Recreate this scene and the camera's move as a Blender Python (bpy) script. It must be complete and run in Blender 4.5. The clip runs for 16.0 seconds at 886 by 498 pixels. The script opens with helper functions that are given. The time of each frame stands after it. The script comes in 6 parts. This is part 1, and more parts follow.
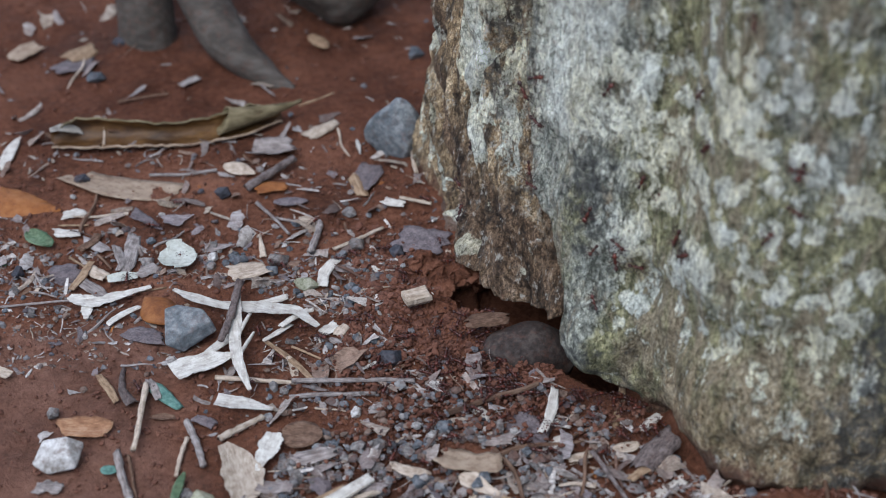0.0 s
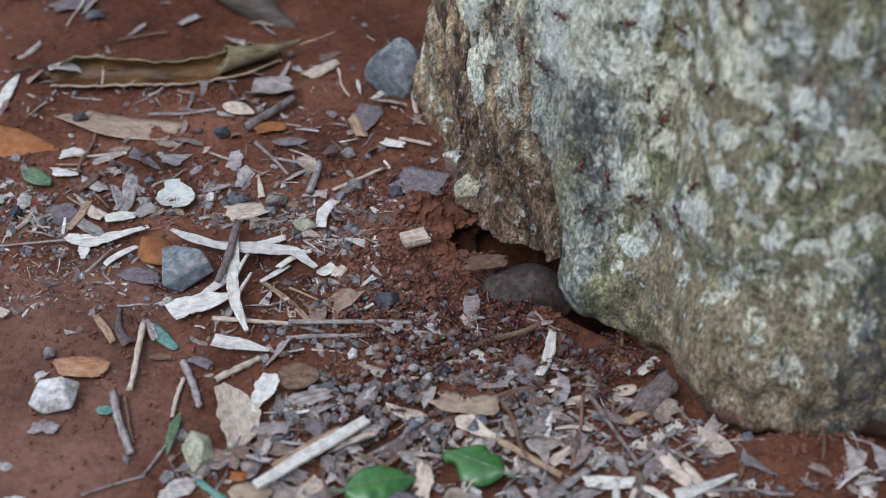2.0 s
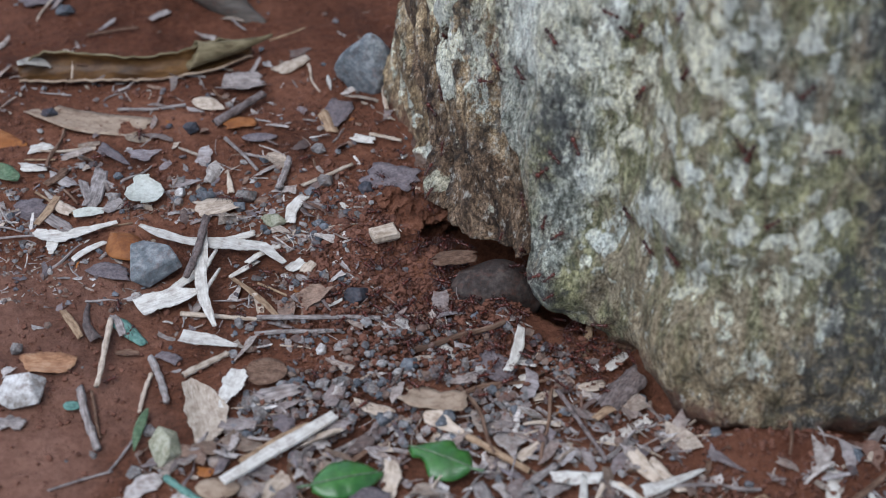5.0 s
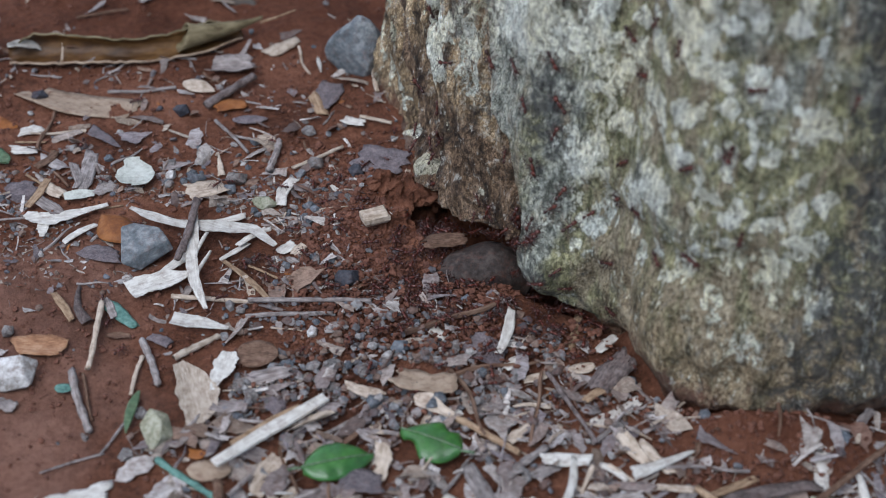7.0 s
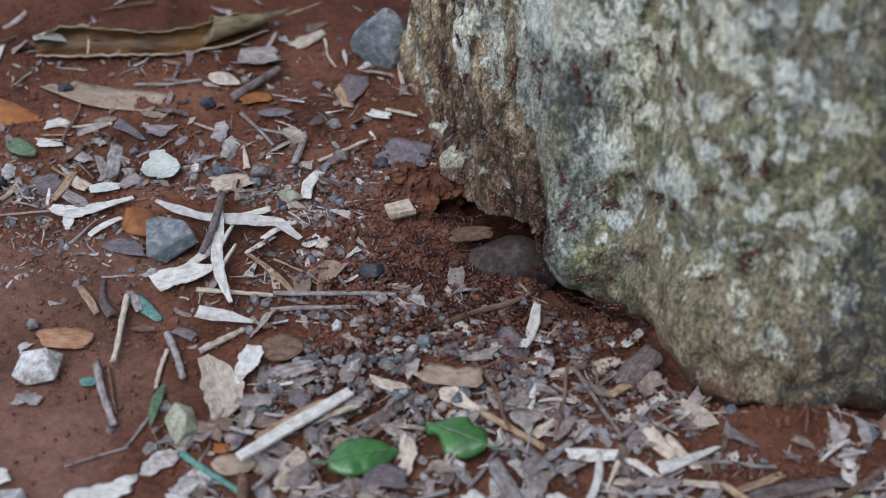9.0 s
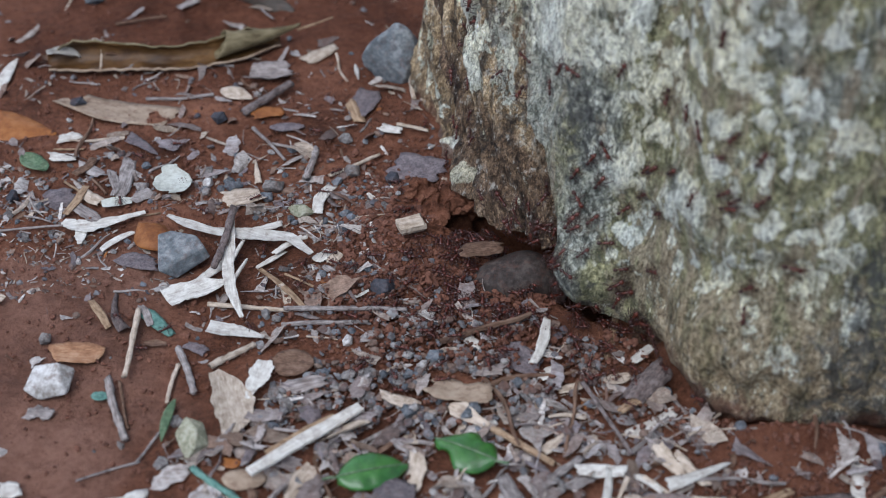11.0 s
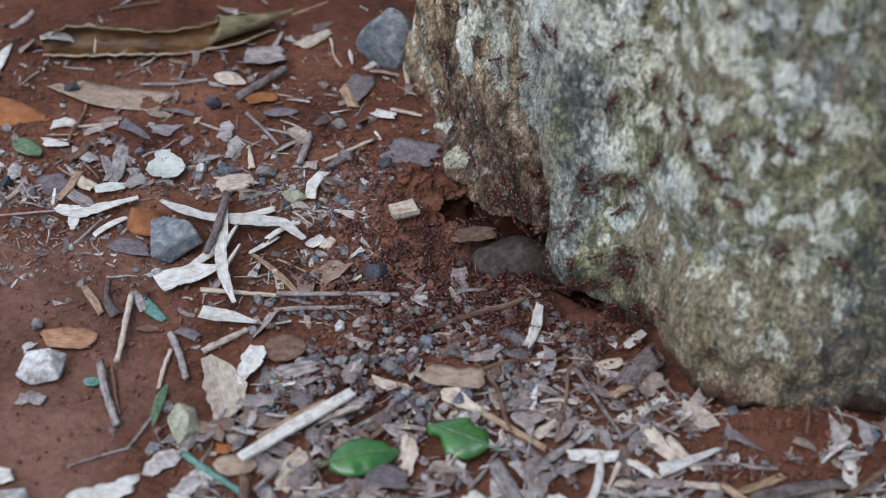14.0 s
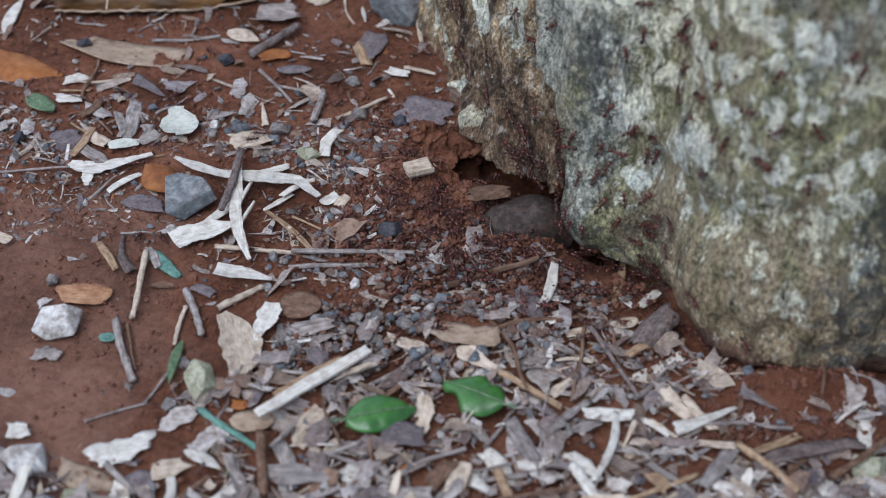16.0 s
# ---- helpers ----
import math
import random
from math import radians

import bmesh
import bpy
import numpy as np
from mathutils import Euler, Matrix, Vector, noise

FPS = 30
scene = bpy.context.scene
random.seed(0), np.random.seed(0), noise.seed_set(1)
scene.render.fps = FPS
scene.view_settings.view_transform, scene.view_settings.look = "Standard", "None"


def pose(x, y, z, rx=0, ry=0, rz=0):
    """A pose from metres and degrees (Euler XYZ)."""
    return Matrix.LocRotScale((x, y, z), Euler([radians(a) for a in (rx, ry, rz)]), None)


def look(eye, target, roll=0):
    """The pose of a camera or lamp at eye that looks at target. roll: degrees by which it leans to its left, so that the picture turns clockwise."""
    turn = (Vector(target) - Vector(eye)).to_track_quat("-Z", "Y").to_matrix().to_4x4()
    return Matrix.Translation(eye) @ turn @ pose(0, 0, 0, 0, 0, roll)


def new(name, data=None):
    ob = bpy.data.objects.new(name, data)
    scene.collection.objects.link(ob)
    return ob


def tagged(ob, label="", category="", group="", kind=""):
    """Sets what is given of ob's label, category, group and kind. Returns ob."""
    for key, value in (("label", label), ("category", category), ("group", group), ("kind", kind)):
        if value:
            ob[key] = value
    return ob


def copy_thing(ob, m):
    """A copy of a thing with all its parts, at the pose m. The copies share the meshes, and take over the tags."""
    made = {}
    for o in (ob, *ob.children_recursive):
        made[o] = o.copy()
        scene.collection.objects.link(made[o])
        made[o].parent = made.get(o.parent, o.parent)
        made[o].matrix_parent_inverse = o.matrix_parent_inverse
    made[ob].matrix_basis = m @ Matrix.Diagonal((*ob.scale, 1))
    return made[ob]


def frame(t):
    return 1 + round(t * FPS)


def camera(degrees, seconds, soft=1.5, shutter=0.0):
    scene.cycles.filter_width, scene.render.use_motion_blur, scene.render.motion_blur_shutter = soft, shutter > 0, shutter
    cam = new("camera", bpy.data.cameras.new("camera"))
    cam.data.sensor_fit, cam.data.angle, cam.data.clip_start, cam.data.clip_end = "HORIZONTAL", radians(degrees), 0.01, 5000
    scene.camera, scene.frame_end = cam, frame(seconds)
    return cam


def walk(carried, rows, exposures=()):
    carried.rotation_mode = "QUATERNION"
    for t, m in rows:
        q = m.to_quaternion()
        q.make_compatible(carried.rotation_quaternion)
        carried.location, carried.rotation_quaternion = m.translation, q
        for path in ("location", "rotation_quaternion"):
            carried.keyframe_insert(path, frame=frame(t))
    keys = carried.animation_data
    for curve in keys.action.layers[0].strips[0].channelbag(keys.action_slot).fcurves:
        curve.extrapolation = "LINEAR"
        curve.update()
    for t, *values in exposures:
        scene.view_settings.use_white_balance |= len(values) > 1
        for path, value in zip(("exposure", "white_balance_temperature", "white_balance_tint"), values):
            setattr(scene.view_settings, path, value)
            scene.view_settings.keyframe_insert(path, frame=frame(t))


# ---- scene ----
# ---- camera ----
cam = camera(27.0, 16.0, soft=1.05)
cam.data.dof.use_dof = True
cam.data.dof.focus_distance = 0.815
cam.data.dof.aperture_fstop = 8.6
PATH = [
    (0.0, pose(-0.0044, -0.6590, 0.5138, 53.744, 0.224, -0.137)),
    (0.5, pose(-0.0020, -0.6596, 0.5117, 53.152, 0.011, -0.078)),
    (1.0, pose(-0.0002, -0.6572, 0.5127, 51.796, 0.186, 0.114)),
    (1.5, pose(-0.0000, -0.6565, 0.5129, 52.000, -0.000, -0.000)),
    (2.0, pose(0.0006, -0.6550, 0.5121, 51.859, 0.144, 0.312)),
    (2.5, pose(0.0016, -0.6543, 0.5125, 52.144, 0.017, 0.241)),
    (3.0, pose(0.0045, -0.6529, 0.5113, 51.709, 0.133, 0.511)),
    (3.5, pose(0.0046, -0.6557, 0.5117, 52.238, -0.329, -0.083)),
    (4.0, pose(0.0074, -0.6530, 0.5114, 51.703, 0.030, 0.251)),
    (4.2, pose(0.0061, -0.6554, 0.5101, 52.052, -0.219, -0.163)),
    (6.3, pose(0.0036, -0.6544, 0.5118, 51.380, -0.397, -0.191)),
    (6.5, pose(0.0032, -0.6553, 0.5123, 51.461, -0.565, -0.506)),
    (7.0, pose(0.0041, -0.6560, 0.5127, 51.195, -0.509, -0.458)),
    (7.5, pose(0.0053, -0.6547, 0.5133, 51.510, -0.459, -0.502)),
    (8.0, pose(0.0049, -0.6549, 0.5134, 51.398, -0.433, -0.177)),
    (8.5, pose(0.0053, -0.6540, 0.5128, 51.197, -0.307, -0.064)),
    (9.0, pose(0.0050, -0.6531, 0.5121, 50.897, -0.032, 0.257)),
    (9.5, pose(0.0069, -0.6522, 0.5115, 50.756, -0.055, 0.381)),
    (10.0, pose(0.0050, -0.6535, 0.5133, 51.264, 0.041, 0.540)),
    (12.3, pose(0.0091, -0.6519, 0.5165, 50.975, 0.558, 0.959)),
    (12.5, pose(0.0092, -0.6523, 0.5158, 51.135, 0.736, 1.300)),
    (13.0, pose(0.0107, -0.6524, 0.5151, 51.227, 0.655, 1.262)),
    (13.5, pose(0.0121, -0.6537, 0.5136, 51.073, 0.180, 0.616)),
    (14.0, pose(0.0112, -0.6523, 0.5152, 50.705, 0.249, 0.735)),
    (14.5, pose(0.0102, -0.6503, 0.5147, 50.004, 0.571, 1.026)),
    (15.0, pose(0.0129, -0.6500, 0.5149, 48.912, 0.002, 0.648)),
    (15.5, pose(0.0061, -0.6527, 0.5143, 48.851, -0.520, 0.082)),
    (16.0, pose(0.0025, -0.6532, 0.5142, 49.500, -0.141, 0.840)),
]
walk(cam, PATH, [(0.0, 0.18, 5900, 12), (1.5, 0.2, 5900, 12), (3.5, 0.25, 5900, 12), (7.0, 0.12, 5900, 12), (9.5, 0.13, 5900, 12), (12.5, 0.22, 5900, 12), (16.0, 0.2, 5900, 12)])

# ---- light: an overcast sky, a little brighter from behind the camera's left ----
world = bpy.data.worlds.new("sky")
scene.world = world
world.use_nodes = True
wn, wl = world.node_tree.nodes, world.node_tree.links
sky = wn.new("ShaderNodeTexSky")
sky.sky_type, sky.sun_disc = "NISHITA", False
sky.sun_elevation, sky.sun_rotation = radians(58), radians(-60)
grey = wn.new("ShaderNodeHueSaturation")
grey.inputs["Saturation"].default_value = 0.75
wl.new(sky.outputs[0], grey.inputs["Color"])
wl.new(grey.outputs[0], wn["Background"].inputs[0])
wn["Background"].inputs[1].default_value = 0.15
lamp = bpy.data.lights.new("sun", "SUN")
lamp.energy, lamp.angle, lamp.color = 2.3, radians(40), (1.0, 0.98, 0.95)
new("sun", lamp).matrix_world = look((-0.45, -1.0, 1.5), (0, 0, 0))


# ---- materials ----
def material(name):
    m = bpy.data.materials.new(name)
    m.use_nodes = True
    return m, m.node_tree.nodes, m.node_tree.links, m.node_tree.nodes["Principled BSDF"]


def noise_node(n, l, coord, scale, detail=4.0, rough=0.55, stretch=None):
    t = n.new("ShaderNodeTexNoise")
    t.inputs["Scale"].default_value, t.inputs["Detail"].default_value, t.inputs["Roughness"].default_value = scale, detail, rough
    if stretch:
        mp = n.new("ShaderNodeMapping")
        mp.inputs["Scale"].default_value = stretch
        l.new(coord, mp.inputs["Vector"])
        coord = mp.outputs[0]
    l.new(coord, t.inputs["Vector"])
    return t.outputs["Fac"]


def ramp(n, l, fac, stops):
    r = n.new("ShaderNodeValToRGB")
    r.color_ramp.elements[0].position, r.color_ramp.elements[0].color = stops[0][0], (*stops[0][1], 1)
    r.color_ramp.elements[1].position, r.color_ramp.elements[1].color = stops[-1][0], (*stops[-1][1], 1)
    for p, c in stops[1:-1]:
        e = r.color_ramp.elements.new(p)
        e.color = (*c, 1)
    l.new(fac, r.inputs[0])
    return r.outputs[0]


def blend(n, l, fac, a, b, mode="MIX"):
    m = n.new("ShaderNodeMix")
    m.data_type, m.blend_type = "RGBA", mode
    for value, socket in ((fac, m.inputs[0]), (a, m.inputs[6]), (b, m.inputs[7])):
        if hasattr(value, "links"):
            l.new(value, socket)
        elif isinstance(value, tuple):
            socket.default_value = (*value, 1)
        else:
            socket.default_value = value
    return m.outputs[2]


def sums(n, l, op, a, b, clamp=False):
    m = n.new("ShaderNodeMath")
    m.operation, m.use_clamp = op, clamp
    for value, socket in ((a, m.inputs[0]), (b, m.inputs[1])):
        if hasattr(value, "links"):
            l.new(value, socket)
        else:
            socket.default_value = value
    return m.outputs[0]


def relief(n, l, bsdf, height, distance, strength=0.6):
    b = n.new("ShaderNodeBump")
    b.inputs["Strength"].default_value, b.inputs["Distance"].default_value = strength, distance
    l.new(height, b.inputs["Height"])
    l.new(b.outputs[0], bsdf.inputs["Normal"])


def litter(name, dark, mid, light, rough=0.8, grain=(1, 1, 1), scale=300.0, bump=0.0009, dirt=0.35, vary=0.5, island=False, spec=0.3, palette=None):
    """Dry bits on the ground: grain at two scales, soil smears, and a tone of each piece's own."""
    m, n, l, bsdf = material(name)
    coord = n.new("ShaderNodeTexCoord").outputs["Object"]
    if island:
        own = n.new("ShaderNodeNewGeometry").outputs["Random Per Island"]
    else:
        own = n.new("ShaderNodeObjectInfo").outputs["Random"]
    shift = n.new("ShaderNodeVectorMath")
    shift.operation = "ADD"
    l.new(coord, shift.inputs[0])
    comb = n.new("ShaderNodeCombineXYZ")
    l.new(own, comb.inputs[0])
    l.new(own, comb.inputs[1])
    l.new(comb.outputs[0], shift.inputs[1])
    v = shift.outputs[0]
    fine = noise_node(n, l, v, scale * 2.6, 6.0, 0.68, grain)
    broad = noise_node(n, l, v, scale * 0.6, 4.0)
    mix = sums(n, l, "ADD", sums(n, l, "MULTIPLY", fine, 0.6), sums(n, l, "MULTIPLY", broad, 0.4))
    col = ramp(n, l, mix, [(0.40, dark), (0.5, mid), (0.60, light)])
    tone = ramp(n, l, own, [(0.0, (1 - vary * 0.75,) * 3), (0.5, (1 - vary * 0.2, 1 - vary * 0.26, 1 - vary * 0.3)), (1.0, (1.0, 1.0, 1.0))])
    if palette:
        tone = ramp(n, l, own, [(i / (len(palette) - 1), c) for i, c in enumerate(palette)])
    col = blend(n, l, 1.0, col, tone, "MULTIPLY")
    smear = ramp(n, l, noise_node(n, l, v, 260.0, 5.0, 0.75), [(0.50, (0, 0, 0)), (0.72, (dirt, dirt, dirt))])
    col = blend(n, l, smear, col, (0.13, 0.055, 0.035))
    l.new(col, bsdf.inputs["Base Color"])
    bsdf.inputs["Roughness"].default_value = rough
    bsdf.inputs["Specular IOR Level"].default_value = spec
    relief(n, l, bsdf, mix, bump, 0.9)
    return m


WOOD = (0.25, 1, 1)
M = {
    "white": litter("bleached_wood", (0.53, 0.495, 0.43), (0.65, 0.62, 0.55), (0.76, 0.74, 0.67), grain=(0.12, 1, 1), scale=420, vary=0.3, dirt=0.6),
    "cream": litter("pale_wood", (0.35, 0.275, 0.20), (0.54, 0.445, 0.345), (0.67, 0.575, 0.46), grain=(0.12, 1, 1), scale=520, vary=0.25, dirt=0.45),
    "tan": litter("tan_wood", (0.20, 0.13, 0.075), (0.34, 0.23, 0.14), (0.45, 0.33, 0.21), grain=(0.12, 1, 1), scale=520, vary=0.35),
    "brown": litter("brown_wood", (0.09, 0.05, 0.032), (0.16, 0.095, 0.06), (0.25, 0.16, 0.11), grain=(0.2, 1, 1), scale=600, vary=0.4),
    "greywood": litter("weathered_wood", (0.16, 0.138, 0.125), (0.30, 0.265, 0.245), (0.46, 0.415, 0.385), grain=(0.1, 1, 1), scale=520, vary=0.4),
    "bark": litter("grey_bark", (0.07, 0.055, 0.05), (0.15, 0.12, 0.11), (0.24, 0.20, 0.185), grain=(0.4, 1, 1), scale=400, vary=0.5),
    "violet": litter("grey_violet_flake", (0.10, 0.085, 0.09), (0.17, 0.145, 0.15), (0.26, 0.22, 0.22), scale=350, vary=0.35, dirt=0.3),
    "orange": litter("orange_leaf", (0.19, 0.062, 0.015), (0.29, 0.105, 0.026), (0.37, 0.15, 0.046), scale=80, vary=0.3, rough=0.55, dirt=0.15),
    "rustchip": litter("rusty_tan_bark", (0.23, 0.11, 0.055), (0.36, 0.19, 0.10), (0.46, 0.28, 0.165), grain=(0.3, 1, 1), scale=260, vary=0.2, dirt=0.3),
    "eggshell": litter("pale_green_white_flake", (0.40, 0.41, 0.35), (0.54, 0.555, 0.48), (0.64, 0.655, 0.585), scale=160, vary=0.1, dirt=0.3),
    "blue": litter("blue_grey_stone", (0.055, 0.065, 0.075), (0.11, 0.125, 0.14), (0.21, 0.225, 0.235), scale=250, vary=0.35, dirt=0.4, rough=0.7),
    "grey": litter("grey_stone", (0.10, 0.096, 0.092), (0.19, 0.178, 0.168), (0.33, 0.31, 0.285), scale=260, vary=0.6, dirt=0.75, rough=0.75),
    "dark": litter("dark_stone", (0.025, 0.027, 0.035), (0.05, 0.053, 0.065), (0.09, 0.093, 0.105), scale=250, vary=0.4, dirt=0.35, rough=0.6),
    "slate": litter("slate_blue_stone", (0.085, 0.095, 0.102), (0.155, 0.172, 0.180), (0.29, 0.305, 0.305), scale=120, vary=0.05, dirt=0.45, rough=0.6),
    "quartz": litter("pale_quartz", (0.26, 0.23, 0.20), (0.48, 0.46, 0.43), (0.70, 0.69, 0.66), scale=170, vary=0.1, dirt=0.6, rough=0.65),
    "moss": litter("lichened_stone", (0.16, 0.17, 0.10), (0.32, 0.32, 0.22), (0.45, 0.44, 0.34), scale=230, vary=0.2, dirt=0.35),
    "green": litter("green_leaf", (0.020, 0.085, 0.014), (0.036, 0.135, 0.022), (0.06, 0.19, 0.034), scale=70, vary=0.2, dirt=0.15, rough=0.33, spec=0.6, bump=0.0003),
    "teal": litter("faded_green_leaf", (0.07, 0.16, 0.13), (0.13, 0.27, 0.22), (0.22, 0.38, 0.32), scale=260, vary=0.25, dirt=0.15, rough=0.6),
    "dullgreen": litter("dull_green_leaf", (0.07, 0.12, 0.06), (0.12, 0.19, 0.10), (0.20, 0.27, 0.16), scale=260, vary=0.25, dirt=0.25, rough=0.6),
    "tanleaf": litter("tan_dead_leaf", (0.24, 0.17, 0.115), (0.36, 0.27, 0.19), (0.44, 0.345, 0.25), grain=(0.6, 1, 1), scale=130, vary=0.15, dirt=0.5),
    "rollin": litter("olive_brown_leaf", (0.036, 0.017, 0.006), (0.088, 0.042, 0.012), (0.165, 0.088, 0.030), grain=(0.3, 1, 1), scale=60, vary=0.1, dirt=0.25, rough=0.5),
    "rollout": litter("khaki_leaf_back", (0.10, 0.078, 0.038), (0.19, 0.155, 0.085), (0.28, 0.23, 0.135), grain=(0.2, 1, 1), scale=90, vary=0.1, dirt=0.2),
    "gravel": litter("gravel_mix", (0.45, 0.45, 0.45), (0.72, 0.72, 0.72), (1.0, 1.0, 1.0), scale=260, dirt=0.9, island=True,
                     palette=[(0.14, 0.13, 0.13), (0.25, 0.25, 0.255), (0.17, 0.19, 0.215), (0.38, 0.355, 0.33), (0.10, 0.10, 0.115), (0.22, 0.15, 0.115), (0.30, 0.22, 0.17), (0.16, 0.10, 0.08), (0.24, 0.245, 0.25), (0.55, 0.52, 0.48)]),
    "mulch": litter("mulch_mix", (0.45, 0.43, 0.41), (0.72, 0.70, 0.68), (1.0, 0.99, 0.97), grain=(0.3, 1, 1), scale=500, dirt=0.7, island=True,
                    palette=[(0.20, 0.14, 0.105), (0.50, 0.43, 0.35), (0.25, 0.21, 0.215), (0.80, 0.75, 0.69), (0.33, 0.28, 0.265), (0.17, 0.125, 0.11), (0.45, 0.41, 0.385), (0.58, 0.48, 0.37), (0.27, 0.235, 0.25), (0.85, 0.81, 0.76), (0.36, 0.33, 0.325), (0.30, 0.19, 0.13), (0.62, 0.575, 0.53), (0.21, 0.12, 0.085)]),
    "crumb": litter("soil_crumbs", (0.095, 0.04, 0.026), (0.165, 0.07, 0.044), (0.235, 0.11, 0.07), scale=400, vary=0.5, dirt=0.2, island=True),
}


def soil_material():
    m, n, l, bsdf = material("red_soil")
    coord = n.new("ShaderNodeTexCoord").outputs["Object"]
    a = noise_node(n, l, coord, 18.0, 5.0, 0.6)
    b = noise_node(n, l, coord, 330.0, 7.0, 0.74)
    c = noise_node(n, l, coord, 2000.0, 4.0, 0.7)
    mix = sums(n, l, "ADD", sums(n, l, "MULTIPLY", a, 0.45), sums(n, l, "ADD", sums(n, l, "MULTIPLY", b, 0.35), sums(n, l, "MULTIPLY", c, 0.2)))
    col = ramp(n, l, mix, [(0.42, (0.080, 0.034, 0.020)), (0.5, (0.188, 0.079, 0.046)), (0.58, (0.295, 0.135, 0.082))])
    specks = n.new("ShaderNodeTexVoronoi")
    specks.inputs["Scale"].default_value = 420.0
    l.new(coord, specks.inputs["Vector"])
    dots = ramp(n, l, specks.outputs["Distance"], [(0.0, (1, 1, 1)), (0.20, (0, 0, 0))])
    rare = ramp(n, l, noise_node(n, l, coord, 210.0, 2.0), [(0.58, (0, 0, 0)), (0.66, (0.55, 0.55, 0.55))])
    col = blend(n, l, blend(n, l, 1.0, dots, rare, "MULTIPLY"), col, (0.27, 0.215, 0.18))
    # two masked tints: painted sky sheen, and darker soil with painted overhang shade
    for name, tint in (("soil_sheen", [(0.40, (0.16, 0.082, 0.056)), (0.5, (0.245, 0.130, 0.092)), (0.60, (0.33, 0.19, 0.14))]), ("dark_soil_shade", [(0.40, (0.052, 0.020, 0.011)), (0.5, (0.125, 0.048, 0.027)), (0.60, (0.20, 0.085, 0.05))])):
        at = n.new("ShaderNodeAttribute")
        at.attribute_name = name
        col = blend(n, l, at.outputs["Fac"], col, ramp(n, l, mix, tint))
    l.new(col, bsdf.inputs["Base Color"])
    r = ramp(n, l, a, [(0.35, (0.55,) * 3), (0.6, (0.85,) * 3)])
    l.new(r, bsdf.inputs["Roughness"])
    bsdf.inputs["Specular IOR Level"].default_value = 0.10
    relief(n, l, bsdf, sums(n, l, "ADD", b, sums(n, l, "MULTIPLY", c, 0.6)), 0.0022, 0.9)
    return m


def bark_material():
    m, n, l, bsdf = material("lichened_bark")
    coord = n.new("ShaderNodeTexCoord").outputs["Object"]

    def field(name):
        at = n.new("ShaderNodeAttribute")
        at.attribute_name = name
        return at.outputs["Fac"]

    grain = noise_node(n, l, coord, 620.0, 7.0, 0.75, (1, 1, 0.5))
    fine = noise_node(n, l, coord, 2200.0, 4.0, 0.7, (1, 1, 0.8))
    broad = noise_node(n, l, coord, 38.0, 4.0, 0.6, (1, 1, 0.6))
    mix = sums(n, l, "ADD", sums(n, l, "MULTIPLY", grain, 0.55), sums(n, l, "MULTIPLY", fine, 0.45))
    base = ramp(n, l, mix, [(0.42, (0.085, 0.092, 0.076)), (0.5, (0.26, 0.275, 0.23)), (0.575, (0.52, 0.535, 0.465))])
    green = ramp(n, l, mix, [(0.42, (0.085, 0.088, 0.042)), (0.5, (0.245, 0.24, 0.128)), (0.575, (0.49, 0.47, 0.29))])
    olive = ramp(n, l, sums(n, l, "ADD", broad, sums(n, l, "MULTIPLY", field("moss"), 0.35)), [(0.52, (0, 0, 0)), (0.66, (1, 1, 1))])
    col = blend(n, l, olive, base, green)
    mottle = noise_node(n, l, coord, 170.0, 5.0, 0.65, (1, 1, 0.6))
    deep = ramp(n, l, mottle, [(0.36, (0.42, 0.43, 0.40)), (0.50, (1.0, 1.0, 1.0)), (0.62, (1.45, 1.42, 1.34))])
    col = blend(n, l, 1.0, col, deep, "MULTIPLY")
    tanned = ramp(n, l, mix, [(0.42, (0.12, 0.09, 0.055)), (0.5, (0.29, 0.235, 0.155)), (0.575, (0.50, 0.43, 0.31))])
    streak = ramp(n, l, sums(n, l, "ADD", noise_node(n, l, coord, 110.0, 5.0, 0.65, (1, 1, 0.25)), sums(n, l, "MULTIPLY", field("moss"), 0.10)), [(0.54, (0, 0, 0)), (0.66, (0.85, 0.85, 0.85))])
    col = blend(n, l, streak, col, tanned)
    ochre = ramp(n, l, mix, [(0.41, (0.055, 0.037, 0.021)), (0.48, (0.20, 0.142, 0.08)), (0.54, (0.37, 0.285, 0.175)), (0.60, (0.62, 0.53, 0.37))])
    col = blend(n, l, field("ochre"), col, ochre)
    # crusts of lichen: placed rounds with ragged rims, and a fine speckle
    rag = sums(n, l, "MULTIPLY", sums(n, l, "SUBTRACT", noise_node(n, l, coord, 420.0, 7.0, 0.75, (1, 1, 0.5)), 0.5), 1.9)
    cells = n.new("ShaderNodeTexVoronoi")
    cells.inputs["Scale"].default_value = 135.0
    tall = n.new("ShaderNodeMapping")
    tall.inputs["Scale"].default_value = (1, 1, 0.62)
    shake = n.new("ShaderNodeVectorMath")
    shake.operation = "MULTIPLY_ADD"
    rough = n.new("ShaderNodeTexNoise")
    rough.inputs["Scale"].default_value, rough.inputs["Detail"].default_value = 240.0, 4.0
    l.new(coord, rough.inputs["Vector"])
    l.new(rough.outputs["Color"], shake.inputs[0])
    shake.inputs[1].default_value = (0.007, 0.007, 0.007)
    l.new(coord, shake.inputs[2])
    l.new(shake.outputs[0], tall.inputs["Vector"])
    l.new(tall.outputs[0], cells.inputs["Vector"])
    lot = n.new("ShaderNodeSeparateColor")
    l.new(cells.outputs["Color"], lot.inputs[0])
